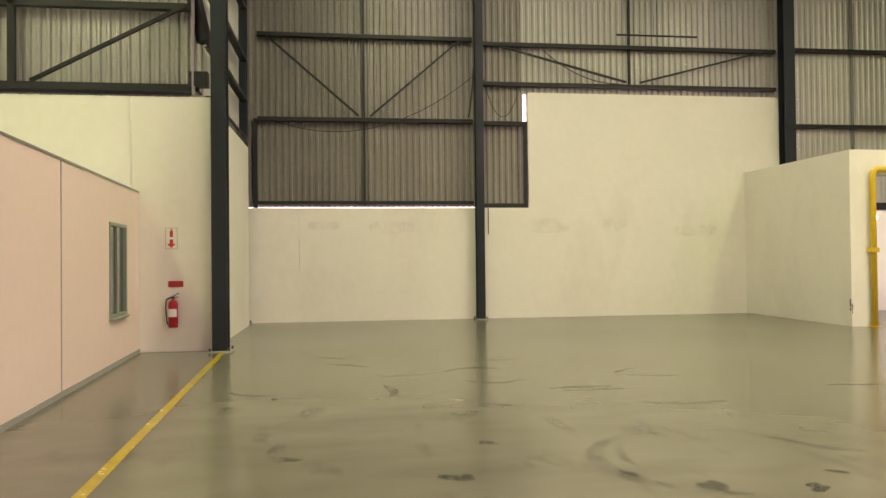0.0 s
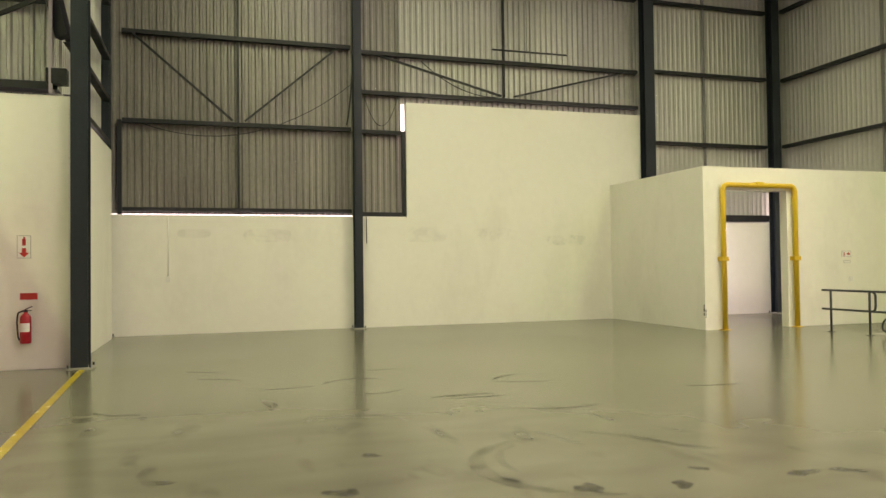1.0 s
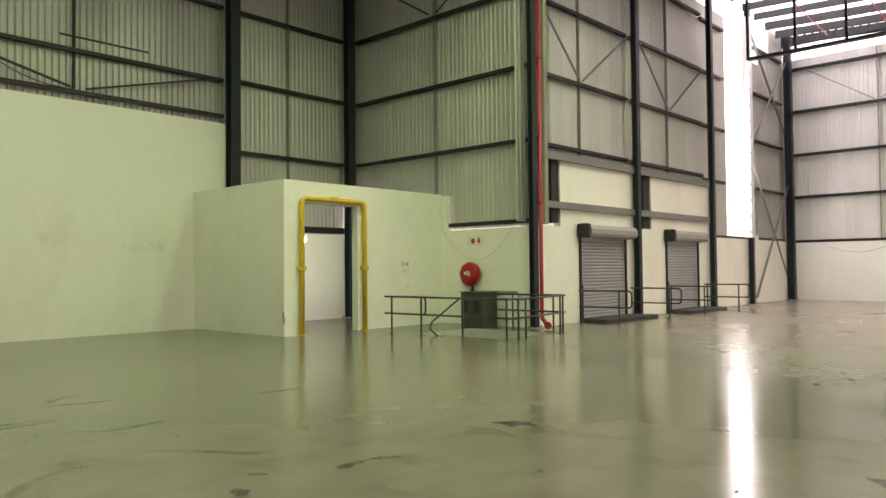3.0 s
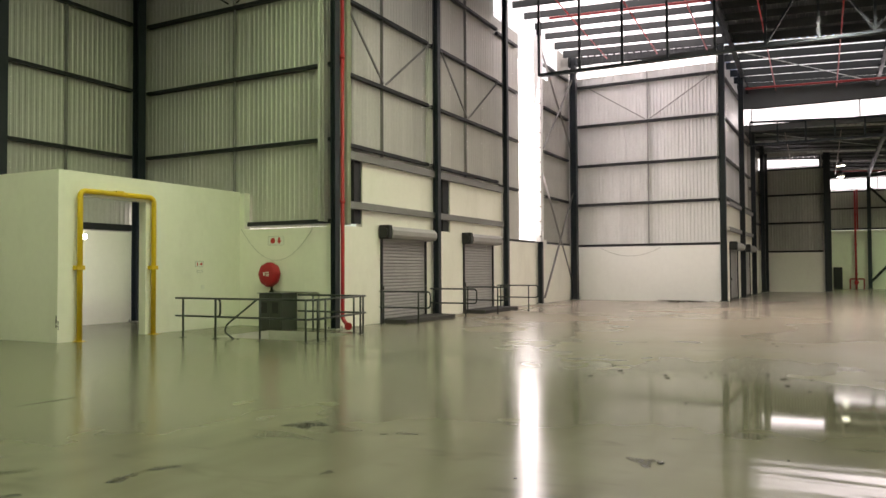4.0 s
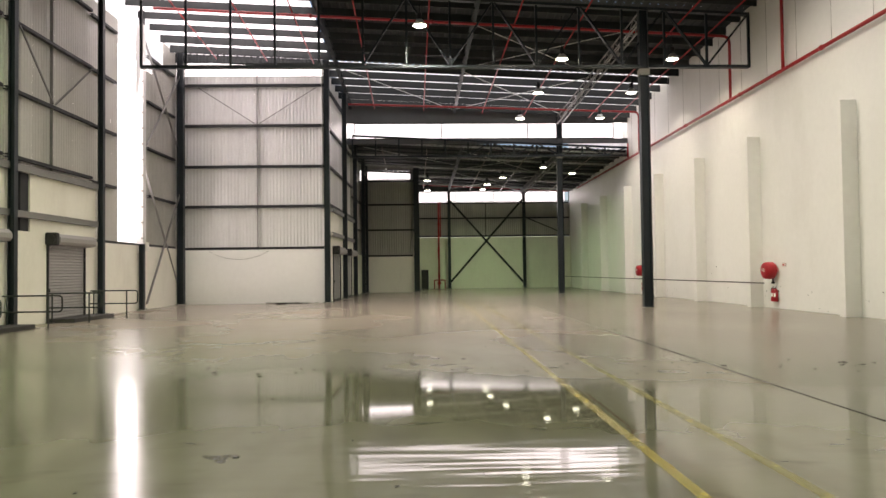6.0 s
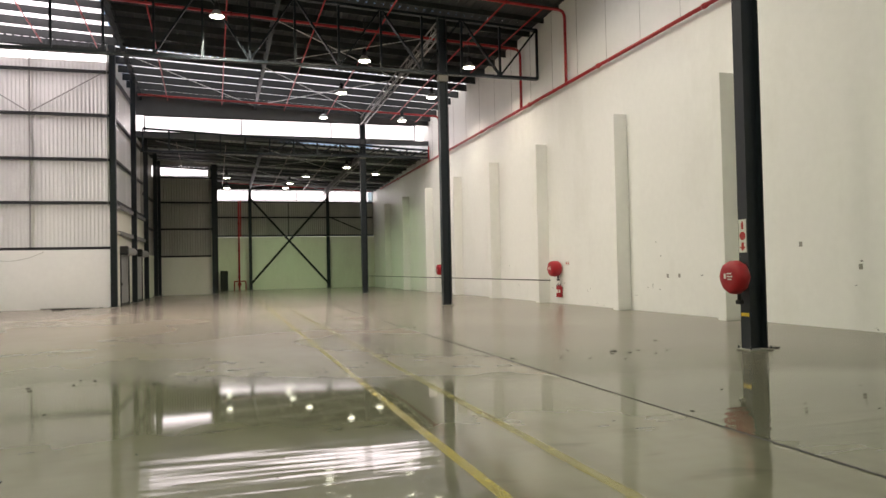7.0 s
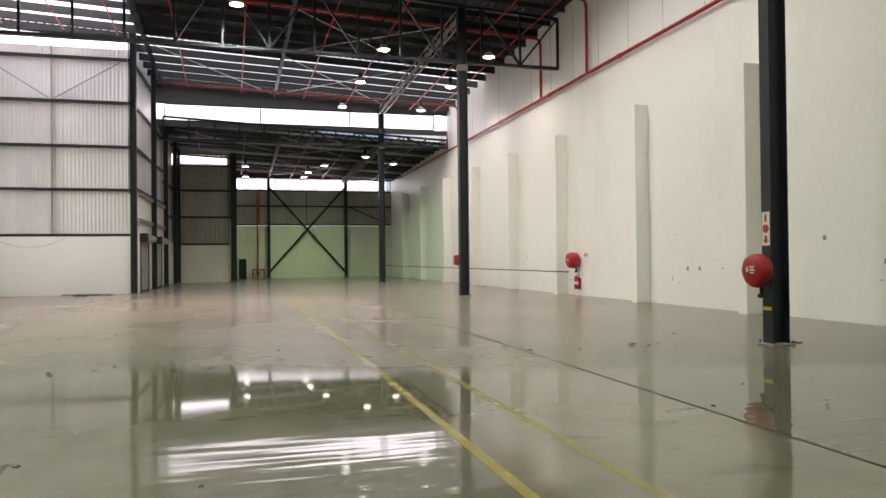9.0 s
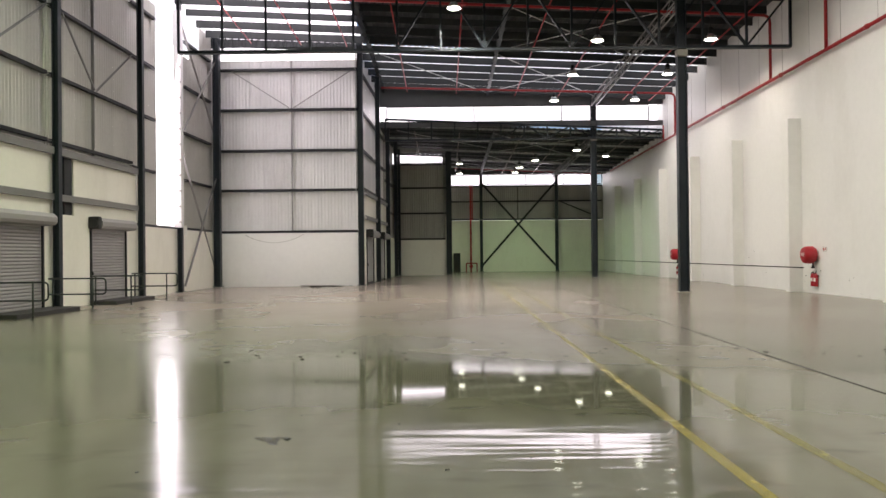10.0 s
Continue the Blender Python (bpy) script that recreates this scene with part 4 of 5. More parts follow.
def truss(x, y0, y1, zb, ztop, step, diag_from, label):
    root = holder("roof_truss", pose(x, 0, 0), label, "truss", "roof trusses")
    bm = bmesh.new()
    for s in (-0.06, 0.06):
        bar(bm, (s, y0, zb), (s, y1, zb), 0.10, 0.11)
    part("bottom_chord", bm, M_STEEL, root)
    bm = bmesh.new()
    for s in (-0.06, 0.06):
        bar(bm, (s, y0, ztop(y0)), (s, y1, ztop(y1)), 0.10, 0.10)
    part("top_chord", bm, M_STEEL, root)
    n = int(round(abs(y1 - y0) / step))
    for i in range(n + 1):
        y = y0 + (y1 - y0) * i / n
        bm = bmesh.new()
        bar(bm, (0, y, zb), (0, y, ztop(y)), 0.09, 0.09)
        part("post", bm, M_STEEL, root)
        if i < n and y < diag_from:
            ya = y + (y1 - y0) / n
            bm = bmesh.new()
            for s in (-0.05, 0.05):
                if i % 2:
                    angle_bar(bm, (s, y, zb), (s, ya, ztop(ya)), 0.06)
                else:
                    angle_bar(bm, (s, y, ztop(y)), (s, ya, zb), 0.06)
            part("diagonal", bm, M_STEEL, root)


truss(29.4, 9.75, -14.15, 9.55, lambda y: roof_z(29.4, y) - 0.3, 1.66, 2.8, "dark steel roof truss spanning the hall on free-standing stanchions")
truss(46.2, 3.0, -14.15, 8.62, lambda y: low_roof_z(46.3, y) + 0.15, 1.43, -3.6, "dark steel truss below the clerestory strip")


# ---- red sprinkler pipes ----
def pipe_thing(name, pts, r, material, label, category="pipe", bend=0.18, group="sprinkler pipes", collars=0.0):
    root = holder(name, pose(0, 0, 0), label, category, group)
    bm = bmesh.new()
    pipe_path(bm, pts, r, 10, bend)
    part("pipe", bm, material, root)
    if collars:
        for a, b in zip(pts, pts[1:]):
            a, b = Vector(a), Vector(b)
            k = int((b - a).length / collars)
            for i in range(1, k + 1):
                p = a + (b - a).normalized() * (collars * i - collars * 0.5)
                d = (b - a).normalized() * 0.06
                bm = bmesh.new()
                tube(bm, p - d, p + d, r * 1.35, 10)
                part("coupling", bm, material, root)
    return root


def wall_pipe_z(x):
    return 8.78 - 0.0155 * (x - 17)


pipe_thing("sprinkler_main", [(3.0, -14.03, wall_pipe_z(3)), (60.0, -14.03, wall_pipe_z(60))], 0.065, M_RED,
           "red sprinkler main running along the white wall", collars=6.0)
for x, zt, ye in ((26.5, roof_z(26.5, -13.9) - 0.55, 11.0), (30.9, roof_z(30.9, -13.9) - 0.65, 9.8), (43.4, 10.75, 3.0)):
    slope = 0.048 if x < 40 else 0.03
    pipe_thing("sprinkler_riser", [(x, -14.03, wall_pipe_z(x)), (x, -14.03, zt), (x, ye, zt + slope * (ye + 14))], 0.06, M_RED,
               "red sprinkler riser turning along under the roof", bend=0.3, collars=5.0)
pipe_thing("sprinkler_riser", [(45.7, -14.03, wall_pipe_z(45.7)), (45.7, -14.03, 9.3)], 0.045, M_RED, "short red sprinkler riser by the lower roof")
pipe_thing("sprinkler_riser", [(62.6, -13.8, 8.15), (62.6, -1.5, 8.75)], 0.05, M_RED, "red sprinkler pipe along the far end of the roof")
for y in (9.0, 6.5, 4.2, 1.6, -1.4, -5.0, -7.6, -11.6, -13.2):
    pipe_thing("sprinkler_branch", [(26.5, y, roof_z(26.5, y) - 0.5), (37.5 if y > 3 else 45.8, y, roof_z(37.5 if y > 3 else 45.8, y) - 0.5)], 0.032,
               M_RED, "thin red sprinkler branch pipe under the roof sheeting")
# the far branches are coloured pale, with the glare on red pipes put in
for y in (1.2, -1.6, -5.5, -8.0, -12.0):
    pipe_thing("sprinkler_branch", [(46.6, y, low_roof_z(46.6, y) - 0.42), (62.6, y, low_roof_z(62.6, y) - 0.42)], 0.022, M_WPIPE,
               "thin sprinkler branch pipe under the lower roof")
hang = None
for i in range(20):
    x = 8.4 + 2.15 * i
    if hang is None:
        bm = bmesh.new()
        tube(bm, (0, 0, 0), (0, 0, 3.2), 0.006, 6)
        hang = mesh_of("hanger_rod", bm, M_GALV)
    tagged(part("hanger_rod", hang, None, None, loc=(x, -14.06, wall_pipe_z(x) + 0.05)), "thin steel hanger rod above the red main", "hanger rod", "pipe hangers")
pipe_thing("sprinkler_column_riser", [(17.55, 11.30, 13.5), (17.55, 11.30, 0.28), (17.28, 10.95, 0.12), (17.10, 10.81, 0.12)], 0.055, M_RED,
           "red sprinkler riser running down a stanchion to the floor", bend=0.12, collars=4.0)
bm = bmesh.new()
tube(bm, (17.09, 10.80, 0.12), (17.14, 10.84, 0.12), 0.10, 14)
part("flange", bm, M_RED, bpy.data.objects["sprinkler_column_riser"])

# ---- loading shutters ----
slat_cache = {}


def shutter(wall, u0, u1, top, name, simple=False):
    root = holder(name, wall.m @ pose(u0, 0, 0), "closed grey roller shutter with a hooded drum above", "roller shutter", "roller shutters")
    w = u1 - u0
    pitch = 0.10
    n = int(top / pitch)
    if w not in slat_cache:
        bm = bmesh.new()
        prof = [(0.004, 0.0), (-0.018, 0.018), (-0.024, 0.050), (-0.012, 0.080), (0.012, 0.086), (0.012, 0.100)]
        a = [bm.verts.new((0.03, y, z)) for y, z in prof]
        b = [bm.verts.new((w - 0.03, y, z)) for y, z in prof]
        for i in range(len(prof) - 1):
            bm.faces.new((a[i], b[i], b[i + 1], a[i + 1]))
        slat_cache[w] = mesh_of("slat", bm, M_SHUT)
    for i in range(n):
        part("slat", slat_cache[w], None, root, loc=(0, 0.03, 0.10 + i * pitch))
    bm = bmesh.new()
    box(bm, 0.03, w - 0.03, 0.0, 0.05, 0.0, 0.10, 0.006)
    part("bottom_rail", bm, M_GIRT, root)
    for x in (0.0, w - 0.05):
        bm = bmesh.new()
        box(bm, x - 0.02, x + 0.07, -0.05, -0.001, 0.0, top + 0.1, 0.004)
        part("guide", bm, M_GIRT, root)
    bm = bmesh.new()
    prof = [(-0.02, top), (-0.34, top + 0.03), (-0.40, top + 0.12), (-0.40, top + 0.26), (-0.30, top + 0.38), (-0.001, top + 0.40)]
    ra = [bm.verts.new((0.10, y, z)) for y, z in prof]
    rb = [bm.verts.new((w + 0.12, y, z)) for y, z in prof]
    for i in range(len(prof)):
        j = (i + 1) % len(prof)
        bm.faces.new((ra[i], rb[i], rb[j], ra[j]))
    bm.faces.new(ra)
    bm.faces.new(list(reversed(rb)))
    part("hood", bm, M_HOOD, root)
    bm = bmesh.new()
    box(bm, -0.12, 0.095, -0.38, -0.001, top + 0.0, top + 0.42, 0.03)
    tube(bm, (-0.16, -0.2, top + 0.2), (-0.11, -0.2, top + 0.2), 0.15, 12)
    part("drive_box", bm, M_BLACK, root, "black chain drive housing")
    bm = bmesh.new()
    box(bm, 0.02, 0.05, -0.10, -0.055, 1.0, 1.12, 0.004)
    part("latch", bm, M_BLACK, root)
    return root


for i, (a, b) in enumerate(SH):
    shutter(ws, a, b, 2.55, "roller_shutter")
    bm = bmesh.new()
    box(bm, a - 0.1, b + 0.35, -0.95, -0.06, 0.0, 0.13, 0.015)
    ob = tagged(part("dock_step", bm, M_RUBBER), "low black dock leveller plate before a shutter", "dock leveller", "dock plates")
    ob.matrix_world = ws.m
for a, b in ((1.4, 4.1), (6.6, 9.3)):
    shutter(wd, a, b, 2.5, "roller_shutter")


# ---- pipe railings ----
def railing(name, pts, posts, label, h=0.95, mid=0.52, r=0.024, loop_end=True, group="pipe railings"):
    """Two rails along points, posts at the places given; the free end turns down in a bow."""
    root = holder(name, pose(0, 0, 0), label, "railing", group)
    top = [(x, y, h) for x, y in pts]
    low = [(x, y, mid) for x, y in pts]
    bm = bmesh.new()
    if loop_end:
        pipe_path(bm, top + list(reversed(low)), r, 8, 0.12, 5)
    else:
        pipe_path(bm, top, r, 8, 0.06)
        part("top_rail", bm, M_RAIL, root)
        bm = bmesh.new()
        pipe_path(bm, low, r, 8, 0.06)
    part("looped_rail" if loop_end else "middle_rail", bm, M_RAIL, root)
    for x, y in posts:
        bm = bmesh.new()
        tube(bm, (x, y, 0.012), (x, y, h), r * 1.05, 8)
        part("post", bm, M_RAIL, root)
        bm = bmesh.new()
        box(bm, x - 0.06, x + 0.06, y - 0.06, y + 0.06, 0, 0.012)
        part("foot_plate", bm, M_RAIL, root)


PR = "dark green-grey pipe railing round the sunken loading pit"
railing("pit_railing", [(13.95, 13.75), (13.95, 12.30)], [(13.95, 13.50), (13.95, 12.45)], PR)
railing("pit_railing", [(13.95, 12.6), (13.95, 9.75), (14.35, 9.70)], [(13.95, 11.10), (13.95, 9.80)], PR, loop_end=False)
railing("pit_railing", [(14.05, 9.62), (16.75, 10.05)], [(14.15, 9.62), (14.55, 9.70), (16.45, 10.0), (16.65, 10.05)], PR, loop_end=False)
railing("pit_railing", [(16.75, 10.10), (16.75, 12.2)], [(16.75, 10.4), (16.75, 11.7)], PR, loop_end=False)
root = holder("stair_handrail", pose(0, 0, 0), "sloping dark pipe handrail leading down into the pit", "handrail")
bm = bmesh.new()
pipe_path(bm, [(14.1, 11.3, 0.95), (14.1, 12.25, 0.32), (14.1, 12.3, 0.15), (14.1, 11.5, -0.30)], 0.022, 8, 0.08)
part("rail", bm, M_RAIL, root)
bm = bmesh.new()
tube(bm, (14.1, 11.9, -0.9), (14.1, 11.9, 0.02), 0.022, 8)
part("post", bm, M_RAIL, root)


def rail_out(u, label):
    a, b = ws.world(u, -0.12, 0), ws.world(u, -1.85, 0)
    c, d = ws.world(u, -0.25, 0), ws.world(u, -1.45, 0)
    railing("loading_railing", [(a.x, a.y), (b.x, b.y)], [(c.x, c.y), (d.x, d.y)], label, 0.97, 0.50)


for u in (2.15, 5.25, 7.85, 10.85):
    rail_out(u, "dark pipe railing beside a loading shutter")


def pit_cabinet():
    root = holder("control_cabinet", pose(16.75, 12.98, 0, 0, 0, -8), "dark green-grey steel control cabinet standing beside the pit", "cabinet")
    bm = bmesh.new()
    box(bm, -0.18, 0.40, -0.45, 0.45, 0.0, 0.98, 0.012)
    part("body", bm, M_CAB, root)
    for s in (-1, 1):
        bm = bmesh.new()
        box(bm, -0.20, -0.181, min(s * 0.01, s * 0.42), max(s * 0.01, s * 0.42), 0.08, 0.92, 0.004)
        d = part("door", bm, M_CAB, root)
        bm = bmesh.new()
        box(bm, -0.206, -0.2005, min(s * 0.10, s * 0.34), max(s * 0.10, s * 0.34), 0.45, 0.75)
        part("vent_panel", bm, M_BLACK, d)
    bm = bmesh.new()
    box(bm, -0.22, 0.43, -0.48, 0.48, 0.981, 1.0, 0.004)
    part("top", bm, M_RAIL, root)


pit_cabinet()


def cable(pts, r, label, material=None):
    root = holder("loose_cable", pose(0, 0, 0), label, "cable", "loose cables")
    bm = bmesh.new()
    pipe_path(bm, pts, r, 6, 0.0)
    part("cable", bm, material or M_GIRT, root)


def sag(a, b, drop, n=14):
    a, b = Vector(a), Vector(b)
    return [tuple(a + (b - a) * (i / n) - Vector((0, 0, drop * 4 * (i / n) * (1 - i / n)))) for i in range(n + 1)]


# ---- fire fighting things ----
def reel_cover(m, label, r=0.31, d=0.26, stand=0.06):
    """A baggy vinyl cover over a hose reel. Its axis is local -y (towards the room)."""
    root = holder("hose_reel", m, label, "hose reel", "covered hose reels")
    bm = bmesh.new()
    rnd = random.Random(7)
    prof = [(0.05, stand), (r * 0.86, stand), (r * 1.0, stand + 0.05), (r * 1.02, stand + d * 0.55), (r * 0.97, stand + d * 0.86), (r * 0.86, stand + d),
            (r * 0.5, stand + d + 0.012), (0.02, stand + d + 0.015)]
    seg = 22
    rings = []
    for rad, dep in prof:
        ring = []
        for k in range(seg):
            a = 2 * math.pi * k / seg
            f = 1 + 0.035 * math.cos(8 * a) * (rad / r) + 0.02 * (rnd.random() - 0.5)
            z = rad * f * math.sin(a)
            if math.sin(a) < -0.8 and abs(math.cos(a)) < 0.5:
                z *= 1.06
            ring.append(bm.verts.new((rad * f * math.cos(a), -dep + 0.008 * (rnd.random() - 0.5), z)))
        rings.append(ring)
    for a, b in zip(rings, rings[1:]):
        for k in range(seg):
            f = bm.faces.new((a[k], a[(k + 1) % seg], b[(k + 1) % seg], b[k]))
            f.smooth = True
    bm.faces.new(rings[0])
    bm.faces.new(list(reversed(rings[-1])))
    part("cover", bm, M_REDC, root)
    bm = bmesh.new()
    yy = -(stand + d + 0.022)
    for x0, x1, z in ((-0.02, 0.10, 0.06), (-0.02, 0.12, 0.01), (0.0, 0.10, -0.04)):
        box(bm, x0, x1, yy - 0.002, yy + 0.002, z - 0.012, z + 0.012)
    box(bm, -0.10, -0.05, yy - 0.002, yy + 0.002, -0.03, 0.06)
    part("lettering_bars", bm, M_SIGN, root)
    bm = bmesh.new()
    tube(bm, (0, 0, 0), (0, -stand - 0.02, 0), 0.05, 10)
    part("spindle", bm, M_GIRT, root)
    bm = bmesh.new()
    tube(bm, (0.02, -0.12, -r - 0.14), (0.02, -0.12, -r + 0.03), 0.035, 8)
    box(bm, -0.03, 0.07, -0.17, -0.07, -r - 0.20, -r - 0.13, 0.008)
    part("nozzle", bm, M_BLACK, root)
    return root


def sign_plate(m, w, h, cells, label, category="sign"):
    """A thin plate with red pictograms, each (kind, x, z, size). It faces local -y."""
    root = holder("safety_sign", m, label, category, "safety signs")
    bm = bmesh.new()
    box(bm, -w / 2, w / 2, -0.006, -0.001, -h / 2, h / 2)
    part("plate", bm, M_SIGN, root)
    bm = bmesh.new()
    t = 0.008
    for a in ((-w / 2 - t, -w / 2, -h / 2 - t, h / 2 + t), (w / 2, w / 2 + t, -h / 2 - t, h / 2 + t), (-w / 2, w / 2, h / 2, h / 2 + t), (-w / 2, w / 2, -h / 2 - t, -h / 2)):
        box(bm, a[0], a[1], -0.008, -0.001, a[2], a[3])
    part("border", bm, M_GALV, root)
    for kind, x, z, s in cells:
        bm = bmesh.new()
        ya, yb = -0.0085, -0.0065
        if kind == "down" or kind == "right":
            if kind == "down":
                shp = [(-0.18, 0.45), (0.18, 0.45), (0.18, 0.0), (0.45, 0.0), (0, -0.45), (-0.45, 0.0), (-0.18, 0.0)]
            else:
                shp = [(-0.45, 0.18), (-0.45, -0.18), (0.0, -0.18), (0.0, -0.45), (0.45, 0), (0.0, 0.45), (0.0, 0.18)]
            f = [bm.verts.new((x + px * s, ya, z + pz * s)) for px, pz in shp]
            g = [bm.verts.new((x + px * s, yb, z + pz * s)) for px, pz in shp]
            bm.faces.new(f)
            bm.faces.new(list(reversed(g)))
            for i in range(len(f)):
                bm.faces.new((f[i], f[(i + 1) % len(f)], g[(i + 1) % len(f)], g[i]))
        elif kind == "disc":
            tube(bm, (x, yb, z), (x, ya, z), s * 0.42, 18)
        elif kind == "bottle":
            box(bm, x - s * 0.16, x + s * 0.16, ya, yb, z - s * 0.42, z + s * 0.22)
            box(bm, x - s * 0.06, x + s * 0.10, ya, yb, z + s * 0.22, z + s * 0.42)
        part("pictogram", bm, M_SIGNRED, root)
    return root


FACE_X = -90


def x2_at(y):
    return X2A[0] + (X2B[0] - X2A[0]) * (X2A[1] - y) / (X2A[1] - X2B[1])


reel_cover(pose(x2_at(13.66), 13.66, 1.50, 0, 0, FACE_X), "red vinyl covered hose reel on the cream wall", 0.335, 0.26)
sign_plate(pose(x2_at(13.58), 13.58, 2.47, 0, 0, FACE_X), 0.56, 0.24, [("disc", -0.115, 0, 0.2), ("down", 0.115, 0, 0.2)], "white and red hose reel sign on the cream wall")
sign_plate(pose(15.92, BYF, 1.80, 0, 0, 0), 0.28, 0.14, [("bottle", -0.07, 0, 0.12), ("right", 0.07, 0, 0.12)], "small white and red direction sign on the box room wall")
sign_plate(pose(15.94, BYF, 1.60, 0, 0, 0), 0.20, 0.05, [], "small white notice strip on the box room wall")
sign_plate(pose(-2.525, 13.5, 2.01, 0, 0, 0), 0.19, 0.36, [("bottle", 0, 0.095, 0.17), ("down", 0, -0.095, 0.17)], "white and red extinguisher sign on the cream wall")
lab = sign_plate(pose(-2.455, 13.5, 1.20, 0, 0, 0), 0.24, 0.09, [], "small orange-red notice above the extinguisher")
for ch in lab.children:
    ch.data = ch.data.copy()
    ch.data.materials[0] = M_SIGNRED
pipe_thing("hose_supply", [(x2_at(13.55) - 0.08, 13.62, 1.05), (x2_at(13.5) - 0.05, 13.55, 0.99), (x2_at(11.9) - 0.05, 12.0, 0.99), (x2_at(11.9) - 0.05, 12.0, 0.02)], 0.03, M_GALV,
           "grey supply pipe from the hose reel along the wall", group="wall pipes", bend=0.08)


def extinguisher(m, label, s=1.0):
    root = holder("fire_extinguisher", m @ Matrix.Scale(s, 4), label, "extinguisher", "fire extinguishers")
    bm = bmesh.new()
    prof = [(0.0, 0.0), (0.075, 0.0), (0.083, 0.012), (0.083, 0.40), (0.074, 0.44), (0.045, 0.475), (0.028, 0.485), (0.028, 0.51), (0.0, 0.51)]
    seg = 20
    rings = []
    for r, z in prof[1:-1]:
        rings.append([bm.verts.new((r * math.cos(2 * math.pi * k / seg), -0.10 + r * math.sin(2 * math.pi * k / seg), z)) for k in range(seg)])
    for a, b in zip(rings, rings[1:]):
        for k in range(seg):
            f = bm.faces.new((a[k], a[(k + 1) % seg], b[(k + 1) % seg], b[k]))
            f.smooth = True
    bm.faces.new(rings[0])
    bm.faces.new(rings[-1])
    part("cylinder", bm, M_REDC, root)
    bm = bmesh.new()
    box(bm, -0.03, 0.03, -0.125, -0.075, 0.51, 0.545, 0.006)
    bar(bm, (-0.01, -0.10, 0.545), (0.10, -0.12, 0.60), 0.02, 0.012)
    bar(bm, (-0.01, -0.10, 0.525), (0.09, -0.12, 0.535), 0.02, 0.012)
    part("valve_handle", bm, M_BLACK, root)
    bm = bmesh.new()
    pipe_path(bm, [(-0.02, -0.10, 0.535), (-0.11, -0.11, 0.50), (-0.125, -0.11, 0.35), (-0.105, -0.11, 0.10), (-0.085, -0.11, 0.05)], 0.013, 8, 0.03)
    part("hose", bm, M_BLACK, root)
    bm = bmesh.new()
    for k in range(9):
        a0, a1 = -2.6 + 2.0 * k / 9, -2.6 + 2.0 * (k + 1) / 9
        v = [bm.verts.new((0.0845 * math.cos(a), -0.10 + 0.0845 * math.sin(a), z)) for a, z in ((a0, 0.19), (a1, 0.19), (a1, 0.33), (a0, 0.33))]
        bm.faces.new(v)
    part("label_band", bm, M_SIGN, root, "white printed label band")
    bm = bmesh.new()
    box(bm, -0.04, 0.04, -0.02, -0.001, 0.36, 0.44)
    part("bracket", bm, M_GIRT, root)
    return root


extinguisher(pose(-2.48, 13.5, 0.44), "red fire extinguisher with a black hose hung on the wall")
# reels and extinguishers on the white wall's piers
for px in (28.2, 43.9):
    reel_cover(pose(px - 0.45, YR, 1.42, 0, 0, 180), "red vinyl covered hose reel on the white wall", 0.30, 0.40)
    sign_plate(pose(px - 1.1, YR, 1.62, 0, 0, 180), 0.30, 0.14, [("disc", -0.07, 0, 0.12), ("down", 0.07, 0, 0.12)], "small white and red sign on the white wall")
    for k in (-0.62, -0.40):
        extinguisher(pose(px + k, YR, 0.26, 0, 0, 180), "red extinguisher hung below a hose reel on the white wall", 0.95)
# post with a covered reel and a stack of signs
P0 = (11.45, -9.88)
reel_cover(pose(P0[0], P0[1] + 0.19, 1.30, 0, 0, 180), "red vinyl covered hose reel on a steel stanchion", 0.28, 0.26)
sign_plate(pose(P0[0], P0[1] + 0.185, 2.02, 0, 0, 180), 0.19, 0.58, [("bottle", 0, 0.19, 0.17), ("disc", 0, 0, 0.18), ("down", 0, -0.19, 0.17)],
           "glossy white sign with three red pictograms on a stanchion")
bm = bmesh.new()
box(bm, P0[0] - 0.10, P0[0] + 0.10, P0[1] + 0.181, P0[1] + 0.186, 0.60, 0.66)
tagged(part("warning_label", bm, M_YELLOW), "small yellow warning label on a stanchion", "label")
for x, z in ((29.4, 9.32), (46.35, 8.6)):
    bm = bmesh.new()
    box(bm, x - 0.17, x + 0.17, -9.88 - 0.20, -9.88 + 0.20, z - 0.12, z + 0.12, 0.01)
    tagged(part("stanchion_plate", bm, M_CONC), "pale splice plate clasping a stanchion", "plate", "splice plates")

cable([(P0[0] + 0.06, P0[1] - 0.20, 0.95), (P0[0] + 0.10, P0[1] - 0.23, 0.62), (P0[0] + 0.06, P0[1] - 0.26, 0.30), (P0[0] + 0.05, P0[1] - 0.24, 0.02),
       (P0[0] + 0.02, P0[1] - 0.55, 0.012)], 0.012, "black cable hanging down a stanchion to the floor", M_BLACK)

# ---- far end ----
bm = bmesh.new()
box(bm, XF - 0.42, XF - 0.001, -1.95, -1.36, 0.0, 1.62, 0.015)
cab = tagged(part("equipment_cabinet", bm, M_BLACK), "tall black equipment cabinet against the end wall", "cabinet")
bm = bmesh.new()
box(bm, XF - 0.435, XF - 0.421, -1.92, -1.39, 0.08, 1.56, 0.004)
part("door", bm, M_BLACK, cab)
pipe_thing("sprinkler_valve_riser", [(XF - 0.3, -2.85, 0.0), (XF - 0.3, -2.85, 7.3)], 0.075, M_RED, "red sprinkler valve riser standing on the floor by the end wall", collars=2.2)
vr = bpy.data.objects["sprinkler_valve_riser"]
bm = bmesh.new()
